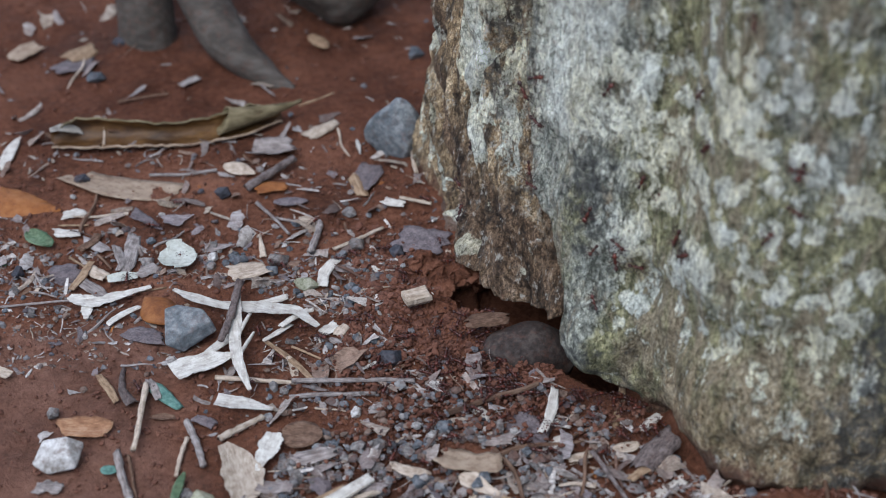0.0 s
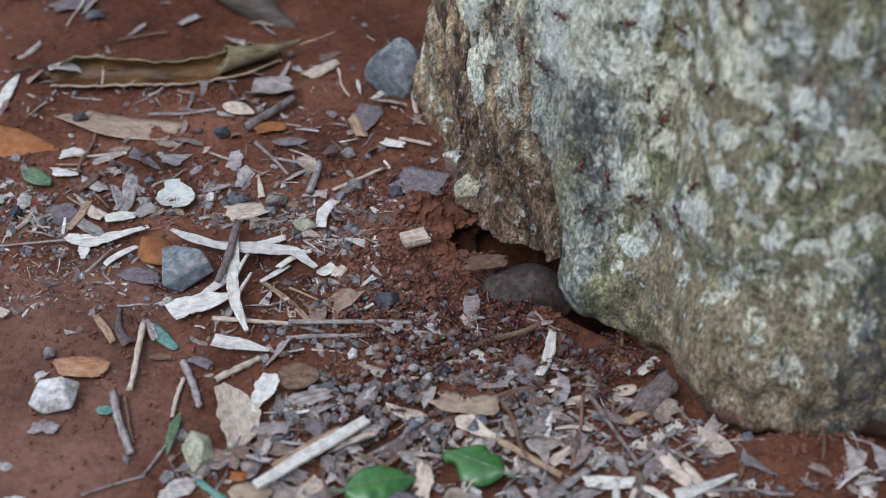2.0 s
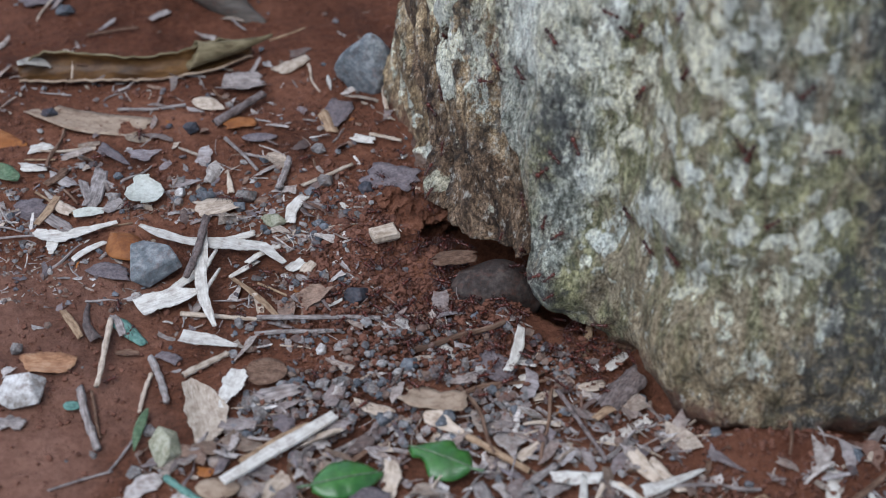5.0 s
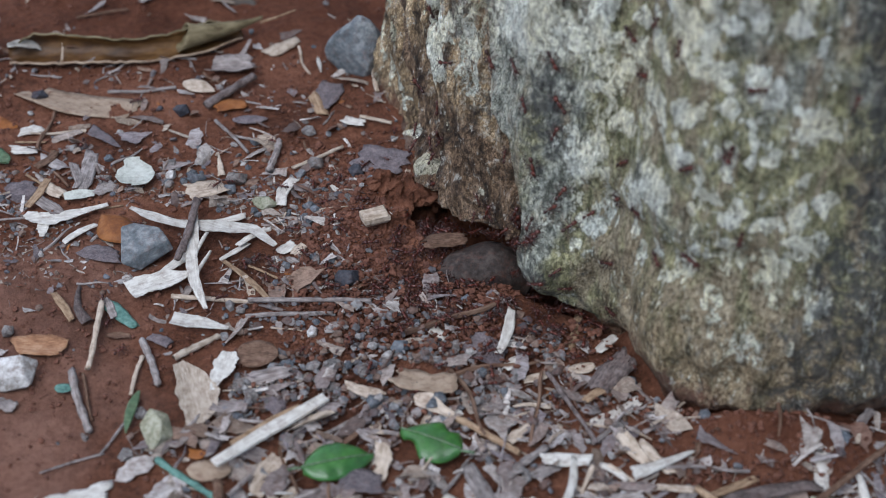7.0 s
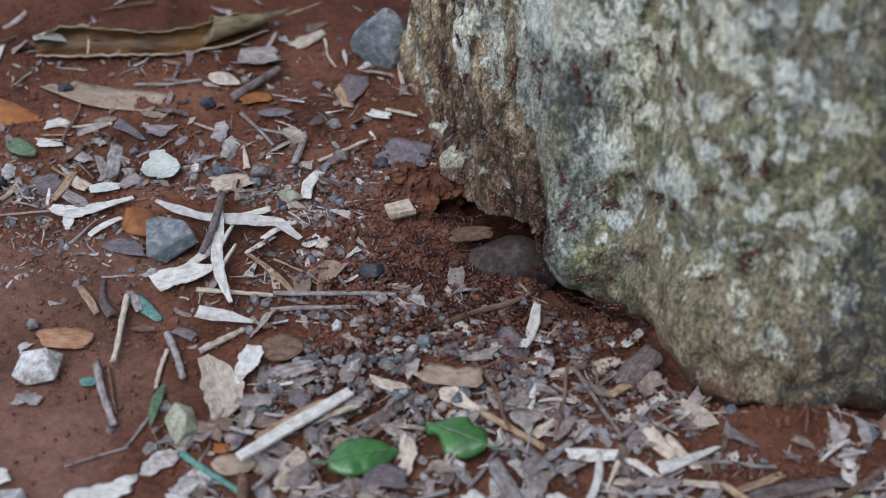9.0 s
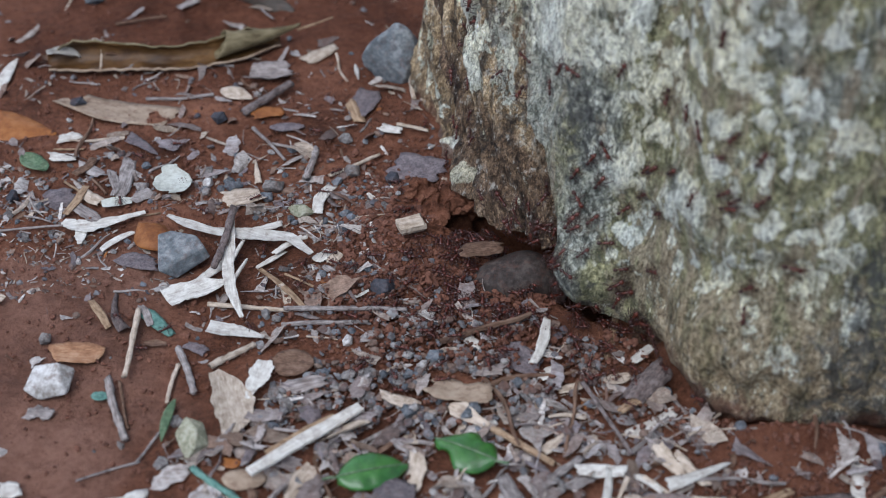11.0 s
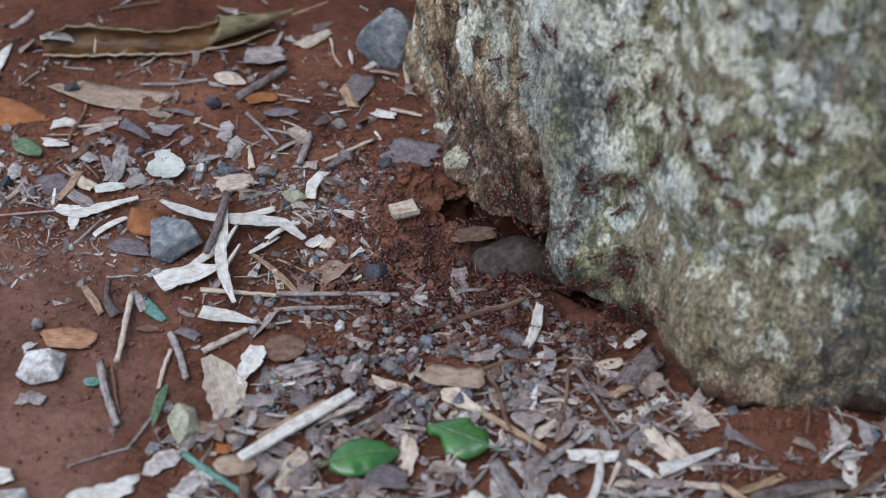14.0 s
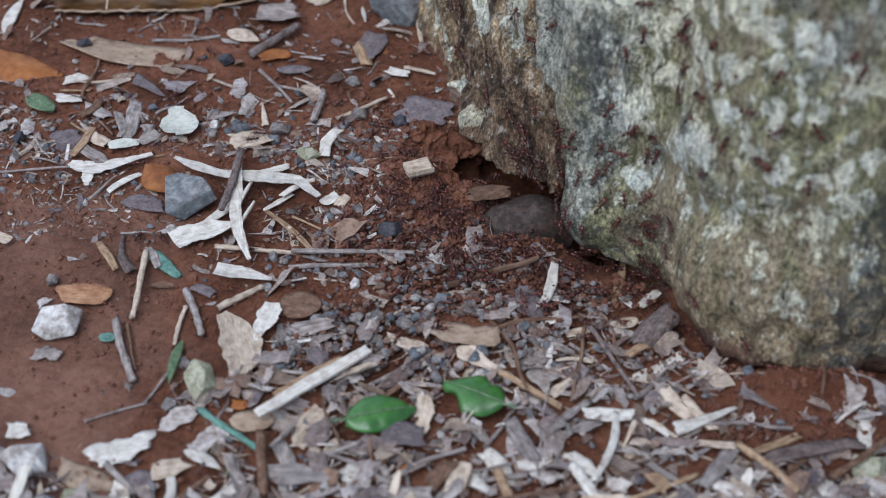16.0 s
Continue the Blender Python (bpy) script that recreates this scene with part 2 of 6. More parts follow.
    reach = sums(n, l, "SUBTRACT", sums(n, l, "MULTIPLY", lot.outputs[0], 0.70), cells.outputs["Distance"])
    colony = sums(n, l, "MULTIPLY", ramp(n, l, reach, [(0.02, (0, 0, 0)), (0.16, (0.62, 0.62, 0.62))]), field("colony"))
    crust = ramp(n, l, sums(n, l, "ADD", sums(n, l, "MAXIMUM", field("lichen"), colony), rag), [(0.46, (0, 0, 0)), (0.56, (1, 1, 1))])
    pale = ramp(n, l, mix, [(0.41, (0.24, 0.26, 0.20)), (0.48, (0.64, 0.675, 0.595)), (0.56, (0.86, 0.885, 0.80))])
    warm = ramp(n, l, mix, [(0.41, (0.26, 0.25, 0.155)), (0.48, (0.62, 0.605, 0.44)), (0.56, (0.85, 0.83, 0.66))])
    pale = blend(n, l, ramp(n, l, broad, [(0.42, (0, 0, 0)), (0.6, (1, 1, 1))]), pale, warm)
    pale = blend(n, l, 0.55, pale, blend(n, l, 1.0, pale, deep, "MULTIPLY"))
    col = blend(n, l, crust, col, pale)
    speck = ramp(n, l, sums(n, l, "ADD", noise_node(n, l, coord, 430.0, 5.0, 0.7), sums(n, l, "MULTIPLY", field("speckle"), 0.09)), [(0.62, (0, 0, 0)), (0.74, (0.85, 0.85, 0.85))])
    col = blend(n, l, speck, col, (0.50, 0.475, 0.40))
    # dark stains, with shade painted on the turned-away side and along the groove
    dark = ramp(n, l, sums(n, l, "ADD", noise_node(n, l, coord, 200.0, 4.0, 0.7), sums(n, l, "MULTIPLY", field("stain_shade"), 0.3)), [(0.60, (0, 0, 0)), (0.76, (0.85, 0.85, 0.85))])
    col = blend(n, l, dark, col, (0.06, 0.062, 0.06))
    band = ramp(n, l, sums(n, l, "ADD", sums(n, l, "MULTIPLY", grain, 0.7), field("rust")), [(0.62, (0, 0, 0)), (0.95, (0.9, 0.9, 0.9))])
    col = blend(n, l, band, col, ramp(n, l, mix, [(0.42, (0.028, 0.017, 0.011)), (0.5, (0.10, 0.064, 0.041)), (0.58, (0.26, 0.185, 0.125))]))
    # the flank is blotched: wet dark streaks, bare wood and scaly pale crust
    blotch = noise_node(n, l, coord, 110.0, 6.0, 0.62, (1, 1, 0.25))
    patchy = blend(n, l, 1.0, col, ramp(n, l, blotch, [(0.38, (0.25, 0.23, 0.22)), (0.47, (0.93, 0.86, 0.78)), (0.55, (1.45, 1.38, 1.28)), (0.63, (2.0, 2.05, 2.1))]), "MULTIPLY")
    flakes = ramp(n, l, noise_node(n, l, coord, 260.0, 7.0, 0.75, (1, 1, 0.5)), [(0.57, (0, 0, 0)), (0.63, (0.9, 0.9, 0.9))])
    patchy = blend(n, l, flakes, patchy, (0.50, 0.48, 0.42))
    col = blend(n, l, field("ochre"), col, patchy)
    col = blend(n, l, sums(n, l, "MULTIPLY", sums(n, l, "MULTIPLY", crust, field("ochre")), 0.6), col, pale)
    splash = ramp(n, l, sums(n, l, "ADD", noise_node(n, l, coord, 170.0, 5.0, 0.7), field("soil")), [(0.72, (0, 0, 0)), (1.0, (0.9, 0.9, 0.9))])
    col = blend(n, l, splash, col, (0.14, 0.062, 0.038))
    pits = ramp(n, l, noise_node(n, l, coord, 480.0, 4.0, 0.6, (1, 1, 0.7)), [(0.36, (0.42, 0.41, 0.38)), (0.45, (1.10, 1.10, 1.09))])
    bark_colour = blend(n, l, 0.80, col, blend(n, l, 1.0, col, pits, "MULTIPLY"))
    l.new(ramp(n, l, field("ochre"), [(0.0, (0.8,) * 3), (1.0, (0.56,) * 3)]), bsdf.inputs["Roughness"])
    bsdf.inputs["Specular IOR Level"].default_value = 0.4
    crack = n.new("ShaderNodeTexVoronoi")
    crack.feature = "DISTANCE_TO_EDGE"
    crack.inputs["Scale"].default_value = 330.0
    mp = n.new("ShaderNodeMapping")
    mp.inputs["Scale"].default_value = (1, 1, 0.45)
    bend = n.new("ShaderNodeVectorMath")
    bend.operation = "MULTIPLY_ADD"
    wobble = n.new("ShaderNodeTexNoise")
    wobble.inputs["Scale"].default_value = 260.0
    l.new(coord, wobble.inputs["Vector"])
    l.new(wobble.outputs["Color"], bend.inputs[0])
    bend.inputs[1].default_value = (0.006, 0.006, 0.006)
    l.new(coord, bend.inputs[2])
    l.new(bend.outputs[0], mp.inputs["Vector"])
    l.new(mp.outputs[0], crack.inputs["Vector"])
    lines = ramp(n, l, crack.outputs["Distance"], [(0.0, (0, 0, 0)), (0.10, (1, 1, 1))])
    cracked = blend(n, l, 1.0, bark_colour, ramp(n, l, crack.outputs["Distance"], [(0.0, (0.42, 0.41, 0.38)), (0.07, (1.04, 1.04, 1.04))]), "MULTIPLY")
    l.new(blend(n, l, ramp(n, l, mottle, [(0.42, (0.85, 0.85, 0.85)), (0.58, (0.1, 0.1, 0.1))]), bark_colour, cracked), bsdf.inputs["Base Color"])
    h = sums(n, l, "ADD", mix, sums(n, l, "MULTIPLY", crust, 0.25))
    h = sums(n, l, "ADD", h, sums(n, l, "MULTIPLY", lines, 0.3))
    relief(n, l, bsdf, h, 0.0026, 0.9)
    return m


def gloss_material(name, col, rough):
    m, n, l, bsdf = material(name)
    coord = n.new("ShaderNodeTexCoord").outputs["Object"]
    own = n.new("ShaderNodeObjectInfo").outputs["Random"]
    f = noise_node(n, l, coord, 1400.0, 3.0)
    c = ramp(n, l, f, [(0.35, tuple(v * 0.6 for v in col)), (0.65, tuple(v * 1.35 for v in col))])
    c = blend(n, l, 1.0, c, ramp(n, l, own, [(0.0, (0.55, 0.5, 0.5)), (1.0, (1.2, 1.1, 1.0))]), "MULTIPLY")
    l.new(c, bsdf.inputs["Base Color"])
    bsdf.inputs["Roughness"].default_value = rough
    return m


SOIL, BARK = soil_material(), bark_material()
ROOT = litter("smooth_grey_root", (0.052, 0.044, 0.036), (0.080, 0.068, 0.056), (0.115, 0.100, 0.084), scale=110, grain=(0.3, 1, 1), vary=0.1, dirt=0.5)
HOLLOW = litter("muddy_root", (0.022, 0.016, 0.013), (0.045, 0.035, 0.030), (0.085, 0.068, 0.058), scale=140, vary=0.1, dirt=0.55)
ANT = gloss_material("red_brown_chitin", (0.085, 0.021, 0.012), 0.32)
ANT_DARK = gloss_material("dark_chitin", (0.040, 0.012, 0.008), 0.35)


# ---- mesh helpers ----
def mesh_of(name, verts, faces, mat, smooth=True):
    me = bpy.data.meshes.new(name)
    me.from_pydata([tuple(v) for v in verts], [], [tuple(f) for f in faces])
    me.materials.append(mat)
    if smooth:
        me.shade_smooth()
    return me


def part(name, me, parent, label=""):
    ob = new(name, me)
    ob.parent = parent
    if label:
        ob["label"] = label
    return ob


def grid_faces(rows, cols, wrap=False):
    out = []
    for i in range(rows - 1):
        for j in range(cols if wrap else cols - 1):
            k = (j + 1) % cols
            out.append((i * cols + j, i * cols + k, (i + 1) * cols + k, (i + 1) * cols + j))
    return out


def sheet(length, width, thick, rng, shape="torn", cup=0.0, bend=0.0, twist=0.0, rag=0.15, n=14, k=6):
    """A thin piece along x: torn strip, square-cut chip or leaf, with thickness, cupped across and bent along."""
    s = np.linspace(0, 1, n)
    ph = rng.uniform(0, 6.28, 6)
    wob = lambda p, q: 0.5 * np.sin(s * (5 + 3 * q) + ph[p]) + 0.35 * np.sin(s * (13 + 5 * q) + ph[p + 1]) + 0.22 * rng.uniform(-1, 1, n)
    if shape == "leaf":
        prof = np.sin(np.pi * np.clip(s, 0.015, 0.985) ** 0.8) ** 0.75
    elif shape == "oval":
        prof = np.sqrt(np.clip(1 - (2 * s - 1) ** 2, 0.03, 1))
    elif shape == "fan":
        prof = 0.45 + 0.55 * np.sin(np.pi * np.clip(s, 0, 1) ** 0.7) ** 0.8
    elif shape == "wedge":
        prof = np.minimum(0.10 + s / 0.66, 1.0) * np.sqrt(np.clip(1 - (np.clip(s - 0.55, 0, 1) / 0.46) ** 2, 0.06, 1))
    elif shape == "taper":
        prof = 1 - 0.75 * s
    else:
        prof = 0.82 + 0.18 * np.sin(np.pi * s)
    rg = rag * (0.35 if shape in ("leaf", "oval", "wedge") else 1.0)
    left, right = prof * (1 + rg * wob(0, 0)), prof * (1 + rg * wob(2, 1))
    u = np.linspace(-1, 1, k)
    top, bot = [], []
    skew, sweep = (rng.normal() * 0.35, rng.normal() * 0.05) if shape in ("torn", "taper") else (0.0, rng.normal() * 0.03)
    endj = rng.uniform(-1, 1, (2, k)) * (0.06 + rag * 0.35) * width * (0.2 if shape in ("leaf", "oval") else 1.0)
    for i in range(n):
        for j in range(k):
            v = u[j] * width / 2 * (left[i] if u[j] < 0 else right[i])
            x = (s[i] - 0.5) * length + skew * (s[i] - 0.5) * 2 * abs(s[i] - 0.5) * 2 * u[j] * width * 0.5
            if i == 0:
                x += endj[0, j]
            if i == n - 1:
                x += endj[1, j]
            z = cup * u[j] ** 2 * width * 0.5 + bend * (2 * s[i] - 1) ** 2 * length * 0.25 + 0.12 * thick * rng.uniform(-1, 1)
            a = twist * (s[i] - 0.5)
            v += sweep * ((2 * s[i] - 1) ** 2 - 0.4) * length
            y, z = v * math.cos(a) - z * math.sin(a), v * math.sin(a) + z * math.cos(a)
            edge = 0.35 if j in (0, k - 1) or i in (0, n - 1) else 1.0
            top.append((x, y, z + thick / 2 * edge))
            bot.append((x, y, z - thick / 2 * edge))
    verts = top + bot
    m = n * k
    faces = grid_faces(n, k)
    faces = [f[::-1] for f in faces] + [tuple(v + m for v in f) for f in faces]
    rim = [j for j in range(k)] + [i * k + k - 1 for i in range(1, n)] + [(n - 1) * k + j for j in range(k - 2, -1, -1)] + [i * k for i in range(n - 2, 0, -1)]
    for a, b in zip(rim, rim[1:] + rim[:1]):
        faces.append((a, b, b + m, a + m))
    return verts, faces


def rod(length, r0, r1, rng, bend=0.0, wobble=0.05, n=10, k=8, flat=1.0):
    """A twig or straw along x, tapering from r0 to r1, with nodes and closed ends."""
    verts = []
    ph = rng.uniform(0, 6.28, 4)
    for i in range(n):
        s = i / (n - 1)
        x = (s - 0.5) * length
        y = length * (bend * ((2 * s - 1) ** 2 - 0.5) * 0.25 + wobble * 0.25 * math.sin(s * 7 + ph[0]))
        z = length * wobble * 0.10 * math.sin(s * 5 + ph[1])
        r = (r0 + (r1 - r0) * s) * (1 + 0.10 * math.sin(s * 23 + ph[2]) + 0.06 * rng.uniform(-1, 1))
        for j in range(k):
            a = 2 * math.pi * j / k
            q = r * (1 + 0.10 * rng.uniform(-1, 1))
            verts.append((x + (0.4 * r * rng.uniform(-1, 1) if i in (0, n - 1) else 0), y + q * math.cos(a), z + q * math.sin(a) * flat))
    faces = grid_faces(n, k, True)
    faces += [tuple(range(k))[::-1], tuple(range((n - 1) * k, n * k))]
    return verts, [f[::-1] for f in faces]


def rock(rx, ry, rz, rng, level=2, rough=0.16, cuts=5):
    """A stone: a ball with broken facets and an uneven skin."""
    bm = bmesh.new()
    bmesh.ops.create_icosphere(bm, subdivisions=level, radius=1.0)
    v = np.array([p.co for p in bm.verts])
    for _ in range(cuts):
        d = rng.normal(size=3)
        d /= np.linalg.norm(d)
        h = rng.uniform(0.42, 0.74)
        over = np.clip(v @ d - h, 0, None)
        v = v - over[:, None] * d * 0.97
    o = rng.uniform(0, 50, 3)
    v = v * (1 + rough * vnoise(v[:, 0] * 1.6 + o[0], v[:, 1] * 1.6 + o[1], v[:, 2] * 1.6 + o[2], 9) + rough * 0.35 * vnoise(v[:, 0] * 5 + o[0], v[:, 1] * 5, v[:, 2] * 5, 10))[:, None]
    faces = [[q.index for q in f.verts] for f in bm.faces]
    bm.free()
    return v * np.array([rx, ry, rz]), faces


def crag(rx, ry, rz, rng, points=13, worn=0.10):
    """A broken stone: flat faces that meet in worn edges."""
    bm = bmesh.new()
    for i in range(points):
        k = (i + 0.5) / points
        a = i * 2.39996 + rng.uniform(-0.5, 0.5)
        h = 1 - 2 * k
        q = math.sqrt(1 - h * h)
        bm.verts.new((rx * q * math.cos(a) * rng.uniform(0.85, 1.15), ry * q * math.sin(a) * rng.uniform(0.85, 1.15), rz * h * rng.uniform(0.8, 1.15)))
    bmesh.ops.convex_hull(bm, input=bm.verts[:])
    bmesh.ops.dissolve_limit(bm, angle_limit=0.30, verts=bm.verts[:], edges=bm.edges[:])
    if worn:
        bmesh.ops.bevel(bm, geom=bm.edges[:], offset=worn * min(rx, ry, rz), segments=1, affect="EDGES")
    bm.verts.index_update()
    v = np.array([p.co for p in bm.verts])
    faces = [[q.index for q in f.verts] for f in bm.faces]
    bm.free()
    return v, faces


KEEP = []


def lay(ob, x, y, turn, lift, tip=0.0, roll=0.0):
    """Puts a thing on the soil, along the slope under it."""
    z = float(ground_z(x, y))
    size = np.array([v.co[:2] for v in ob.data.vertices])
    KEEP.append((x, y, math.radians(turn), *(np.ptp(size, axis=0) / 2)))
    ob.matrix_world = pose(x, y - 1.05 * lift, z + lift) @ pose(0, 0, 0, 0, 0, turn) @ pose(0, 0, 0, roll, tip, 0)
    return ob


# ---- forms of the trunk and the ground ----
def hash01(i, j, k, seed):
    h = (i * 374761393 + j * 668265263 + k * 2147483647 + seed * 144665) & 0xFFFFFFFF
    h = ((h ^ (h >> 13)) * 1274126177) & 0xFFFFFFFF
    return ((h ^ (h >> 16)) & 0xFFFF) / 65535.0


def vnoise(x, y, z, seed=0):
    """Smooth value noise, -1 to 1, on arrays."""
    x, y, z = np.broadcast_arrays(np.asarray(x, float), np.asarray(y, float), np.asarray(z, float))
    xi, yi, zi = (np.floor(a).astype(np.int64) for a in (x, y, z))
    u, v, w = ((a - b) ** 2 * (3 - 2 * (a - b)) for a, b in ((x, xi), (y, yi), (z, zi)))
    total = 0.0
    for di in (0, 1):
        for dj in (0, 1):
            for dk in (0, 1):
                weight = (u if di else 1 - u) * (v if dj else 1 - v) * (w if dk else 1 - w)
                total = total + weight * hash01(xi + di, yi + dj, zi + dk, seed)
    return total * 2 - 1


def sstep(a, b, x):
    k = np.clip((np.asarray(x, float) - a) / (b - a), 0, 1)
    return k * k * (3 - 2 * k)


# The trunk in cylinder coordinates round its axis: radius over angle (degrees) and height.
AXIS_X, AXIS_Y = 0.16, 0.05
BASE_DEG = [0, 40, 90, 135, 150, 158, 163, 170, 180, 186, 200, 206, 213, 219, 225, 231, 236, 241, 246, 251, 258, 265, 269, 275, 290, 320, 360]
BASE_R = [0.15, 0.155, 0.16, 0.178, 0.191, 0.196, 0.190, 0.172, 0.159, 0.157, 0.156, 0.150, 0.148, 0.153, 0.150, 0.147, 0.144, 0.153, 0.168, 0.179, 0.183, 0.184, 0.183, 0.181, 0.176, 0.16, 0.15]
_fine = np.arange(-60, 420, 0.25)
_table = np.interp(_fine % 360, BASE_DEG, BASE_R)
_kernel = np.exp(-0.5 * (np.arange(-24, 25) / 8.0) ** 2)
_table = np.convolve(_table, _kernel / _kernel.sum(), mode="same")

# Grooves that run down the bark: heights, angles, depth, width, and the step from one side to the other.
GROOVES = [
    ([0.00, 0.02, 0.046, 0.062, 0.080, 0.099, 0.123, 0.156, 0.30], [222, 221, 219.4, 213.3, 206, 204, 201.6, 201.4, 201], 0.0090, 0.0017, 0.0060),
    ([0.00, 0.02, 0.030, 0.048, 0.093, 0.131, 0.30], [206, 199, 189, 183, 188.7, 194, 195], 0.0065, 0.0024, 0.0010),
    ([0.00, 0.02, 0.029, 0.038, 0.060, 0.10, 0.30], [190, 184, 174, 169, 166, 166, 168], 0.0080, 0.0030, 0.0025),
]


def flow(deg, z):
    """Follows the slant of the fibres, which sweep aside towards the foot."""
    return deg - np.interp(z, [0.0, 0.02, 0.046, 0.062, 0.08, 0.1, 0.15, 0.3], [24, 19, 15, 9, 4, 1, -1, -1])


def trunk_r(deg, z):
    """The trunk's large form."""
    deg, z = np.broadcast_arrays(np.asarray(deg, float), np.asarray(z, float))
    base = np.interp(deg, _fine, _table)
    k = sstep(0.10, 0.8, z)
    r = base * (1 - k) + 0.15 * k
    r = r - (0.05 + 0.08 * sstep(180, 215, deg) + 0.11 * (1 - sstep(165, 180, deg))) * np.clip(z, -0.02, 0.16) + 0.02 * k
    r = r - 0.013 * np.exp(-np.clip(z, 0, 1) / 0.010) * sstep(228, 245, deg)
    lump = sstep(224, 234, deg) * (1 - sstep(0.05, 0.12, z)) * (1 - sstep(276, 284, deg))
    r = r + lump * (0.0050 * vnoise(deg / 6.5, z / 0.022, 0, 81) + 0.0026 * vnoise(deg / 2.6, z / 0.011, 0, 82))
    for zs, ds, depth, width, rise in GROOVES:
        d = (deg - np.interp(z, zs, ds)) * math.pi / 180 * 0.16
        fade = 1 - sstep(0.3, 0.7, z)
        r = r + fade * (rise * (1 / (1 + np.exp(-d / (width * 0.5))) - 0.5) - depth * np.exp(-(d / width) ** 2))
    # the hollow under the foot
    arch = np.interp(deg, [176, 182, 190, 198, 206, 212, 219, 223, 227, 232, 236], [0.0, 0.006, 0.008, 0.009, 0.011, 0.013, 0.016, 0.015, 0.010, 0.004, 0.0])
    arch = arch * (1 + 0.22 * vnoise(deg / 1.8, 0, 0, 71))
    r = r - 0.08 * sstep(-0.003, 0.003, arch - z) * sstep(0.001, 0.006, arch)
    r = r + 0.0075 * np.exp(-((deg - 190) / 8) ** 2) * (1 - sstep(0.012, 0.034, z))
    # a rounded toe beside the hollow, and the cleft that parts it from the flank
    r = r + 0.011 * np.exp(-((deg - 227) / 5.0) ** 2 - ((z - 0.028) / 0.018) ** 2)
    r = r - 0.016 * np.exp(-((deg - 218.2 - (z - 0.02) * 60) / 1.5) ** 2) * (1 - sstep(0.026, 0.05, z))
    g = flow(deg, z)
    fibre = 1 - sstep(-2, 1, deg - np.interp(z, GROOVES[0][0], GROOVES[0][1]))
    fibre = fibre * sstep(120, 150, deg) * (1 - sstep(0.2, 0.4, z))
    turn = np.interp(g, [120, 134, 157, 176, 198, 230], [-0.6, 0, 1, 2, 3, 4.4])
    r = r + fibre * 0.0085 * (np.abs(np.sin(math.pi * turn)) ** 0.6 - 0.6)
    r = r + fibre * (0.0030 * vnoise(g / 4.8, z / 0.08, 0, 61) + 0.0022 * vnoise(g / 1.5, z / 0.04, 0, 62))
    return r


def trunk_at(deg, z):
    r = trunk_r(deg, z)
    a = np.radians(deg)
    return np.stack([AXIS_X + r * np.cos(a), AXIS_Y + r * np.sin(a), np.broadcast_to(z, r.shape)], -1)


def ground_z(x, y):
    x, y = np.asarray(x, float), np.asarray(y, float)
    near = np.exp(-((x / 0.9) ** 2 + (y / 0.9) ** 2))
    h = 0.0022 * vnoise(x / 0.045, y / 0.045, 0, 3) + 0.0012 * vnoise(x / 0.016, y / 0.016, 0, 4)
    h = h + 0.0009 * vnoise(x / 0.006, y / 0.006, 0, 5) + 0.0012 * vnoise(x / 0.009, y / 0.009, 0, 8) * np.exp(-((x - 0.0) / 0.06) ** 2 - (y / 0.05) ** 2)
    h = h * near + (1 - near) * 0.02 * vnoise(x / 0.8, y / 0.8, 0, 6)
    # the nest hollow, its lip, and soil banked against the trunk
    h = h - 0.055 * np.exp(-((((x - 0.0105) / 0.0105) ** 2 + ((y - 0.010) / 0.0105) ** 2) ** 2.2))
    h = h - 0.024 * np.exp(-((((x - 0.045) / 0.012) ** 2 + ((y + 0.013) / 0.013) ** 2) ** 1.5))
    h = h + 0.005 * np.exp(-(((x + 0.022) / 0.014) ** 2 + ((y - 0.012) / 0.02) ** 2))
    d = np.degrees(np.arctan2(y - AXIS_Y, x - AXIS_X)) % 360
    gap = np.hypot(x - AXIS_X, y - AXIS_Y) - np.interp(d, _fine, _table)
    h = h - 0.006 * np.exp(-((gap + 0.004) / 0.006) ** 2) * sstep(226, 236, d)
    h = h + 0.013 * np.exp(-(((x - 0.012) / 0.010) ** 2 + ((y - 0.036) / 0.016) ** 2))
    h = h - 0.060 * (1 - sstep(-0.010, -0.003, gap)) * sstep(186, 190, d) * (1 - sstep(222, 232, d))
    h = h + 0.013 * np.exp(-(((x - 0.140) / 0.042) ** 2 + ((y + 0.136) / 0.016) ** 2))
    return h


# ---- ground: one sheet, fine near the trunk, wide to the horizon ----
def spread(lo, hi, step, far):
    inner = np.arange(lo, hi + step / 2, step)
    out = [step * 1.5]
    while out[-1] < far:
        out.append(out[-1] * 1.35)
    out = np.array(out)
    return np.concatenate([lo - out[::-1], inner, hi + out])


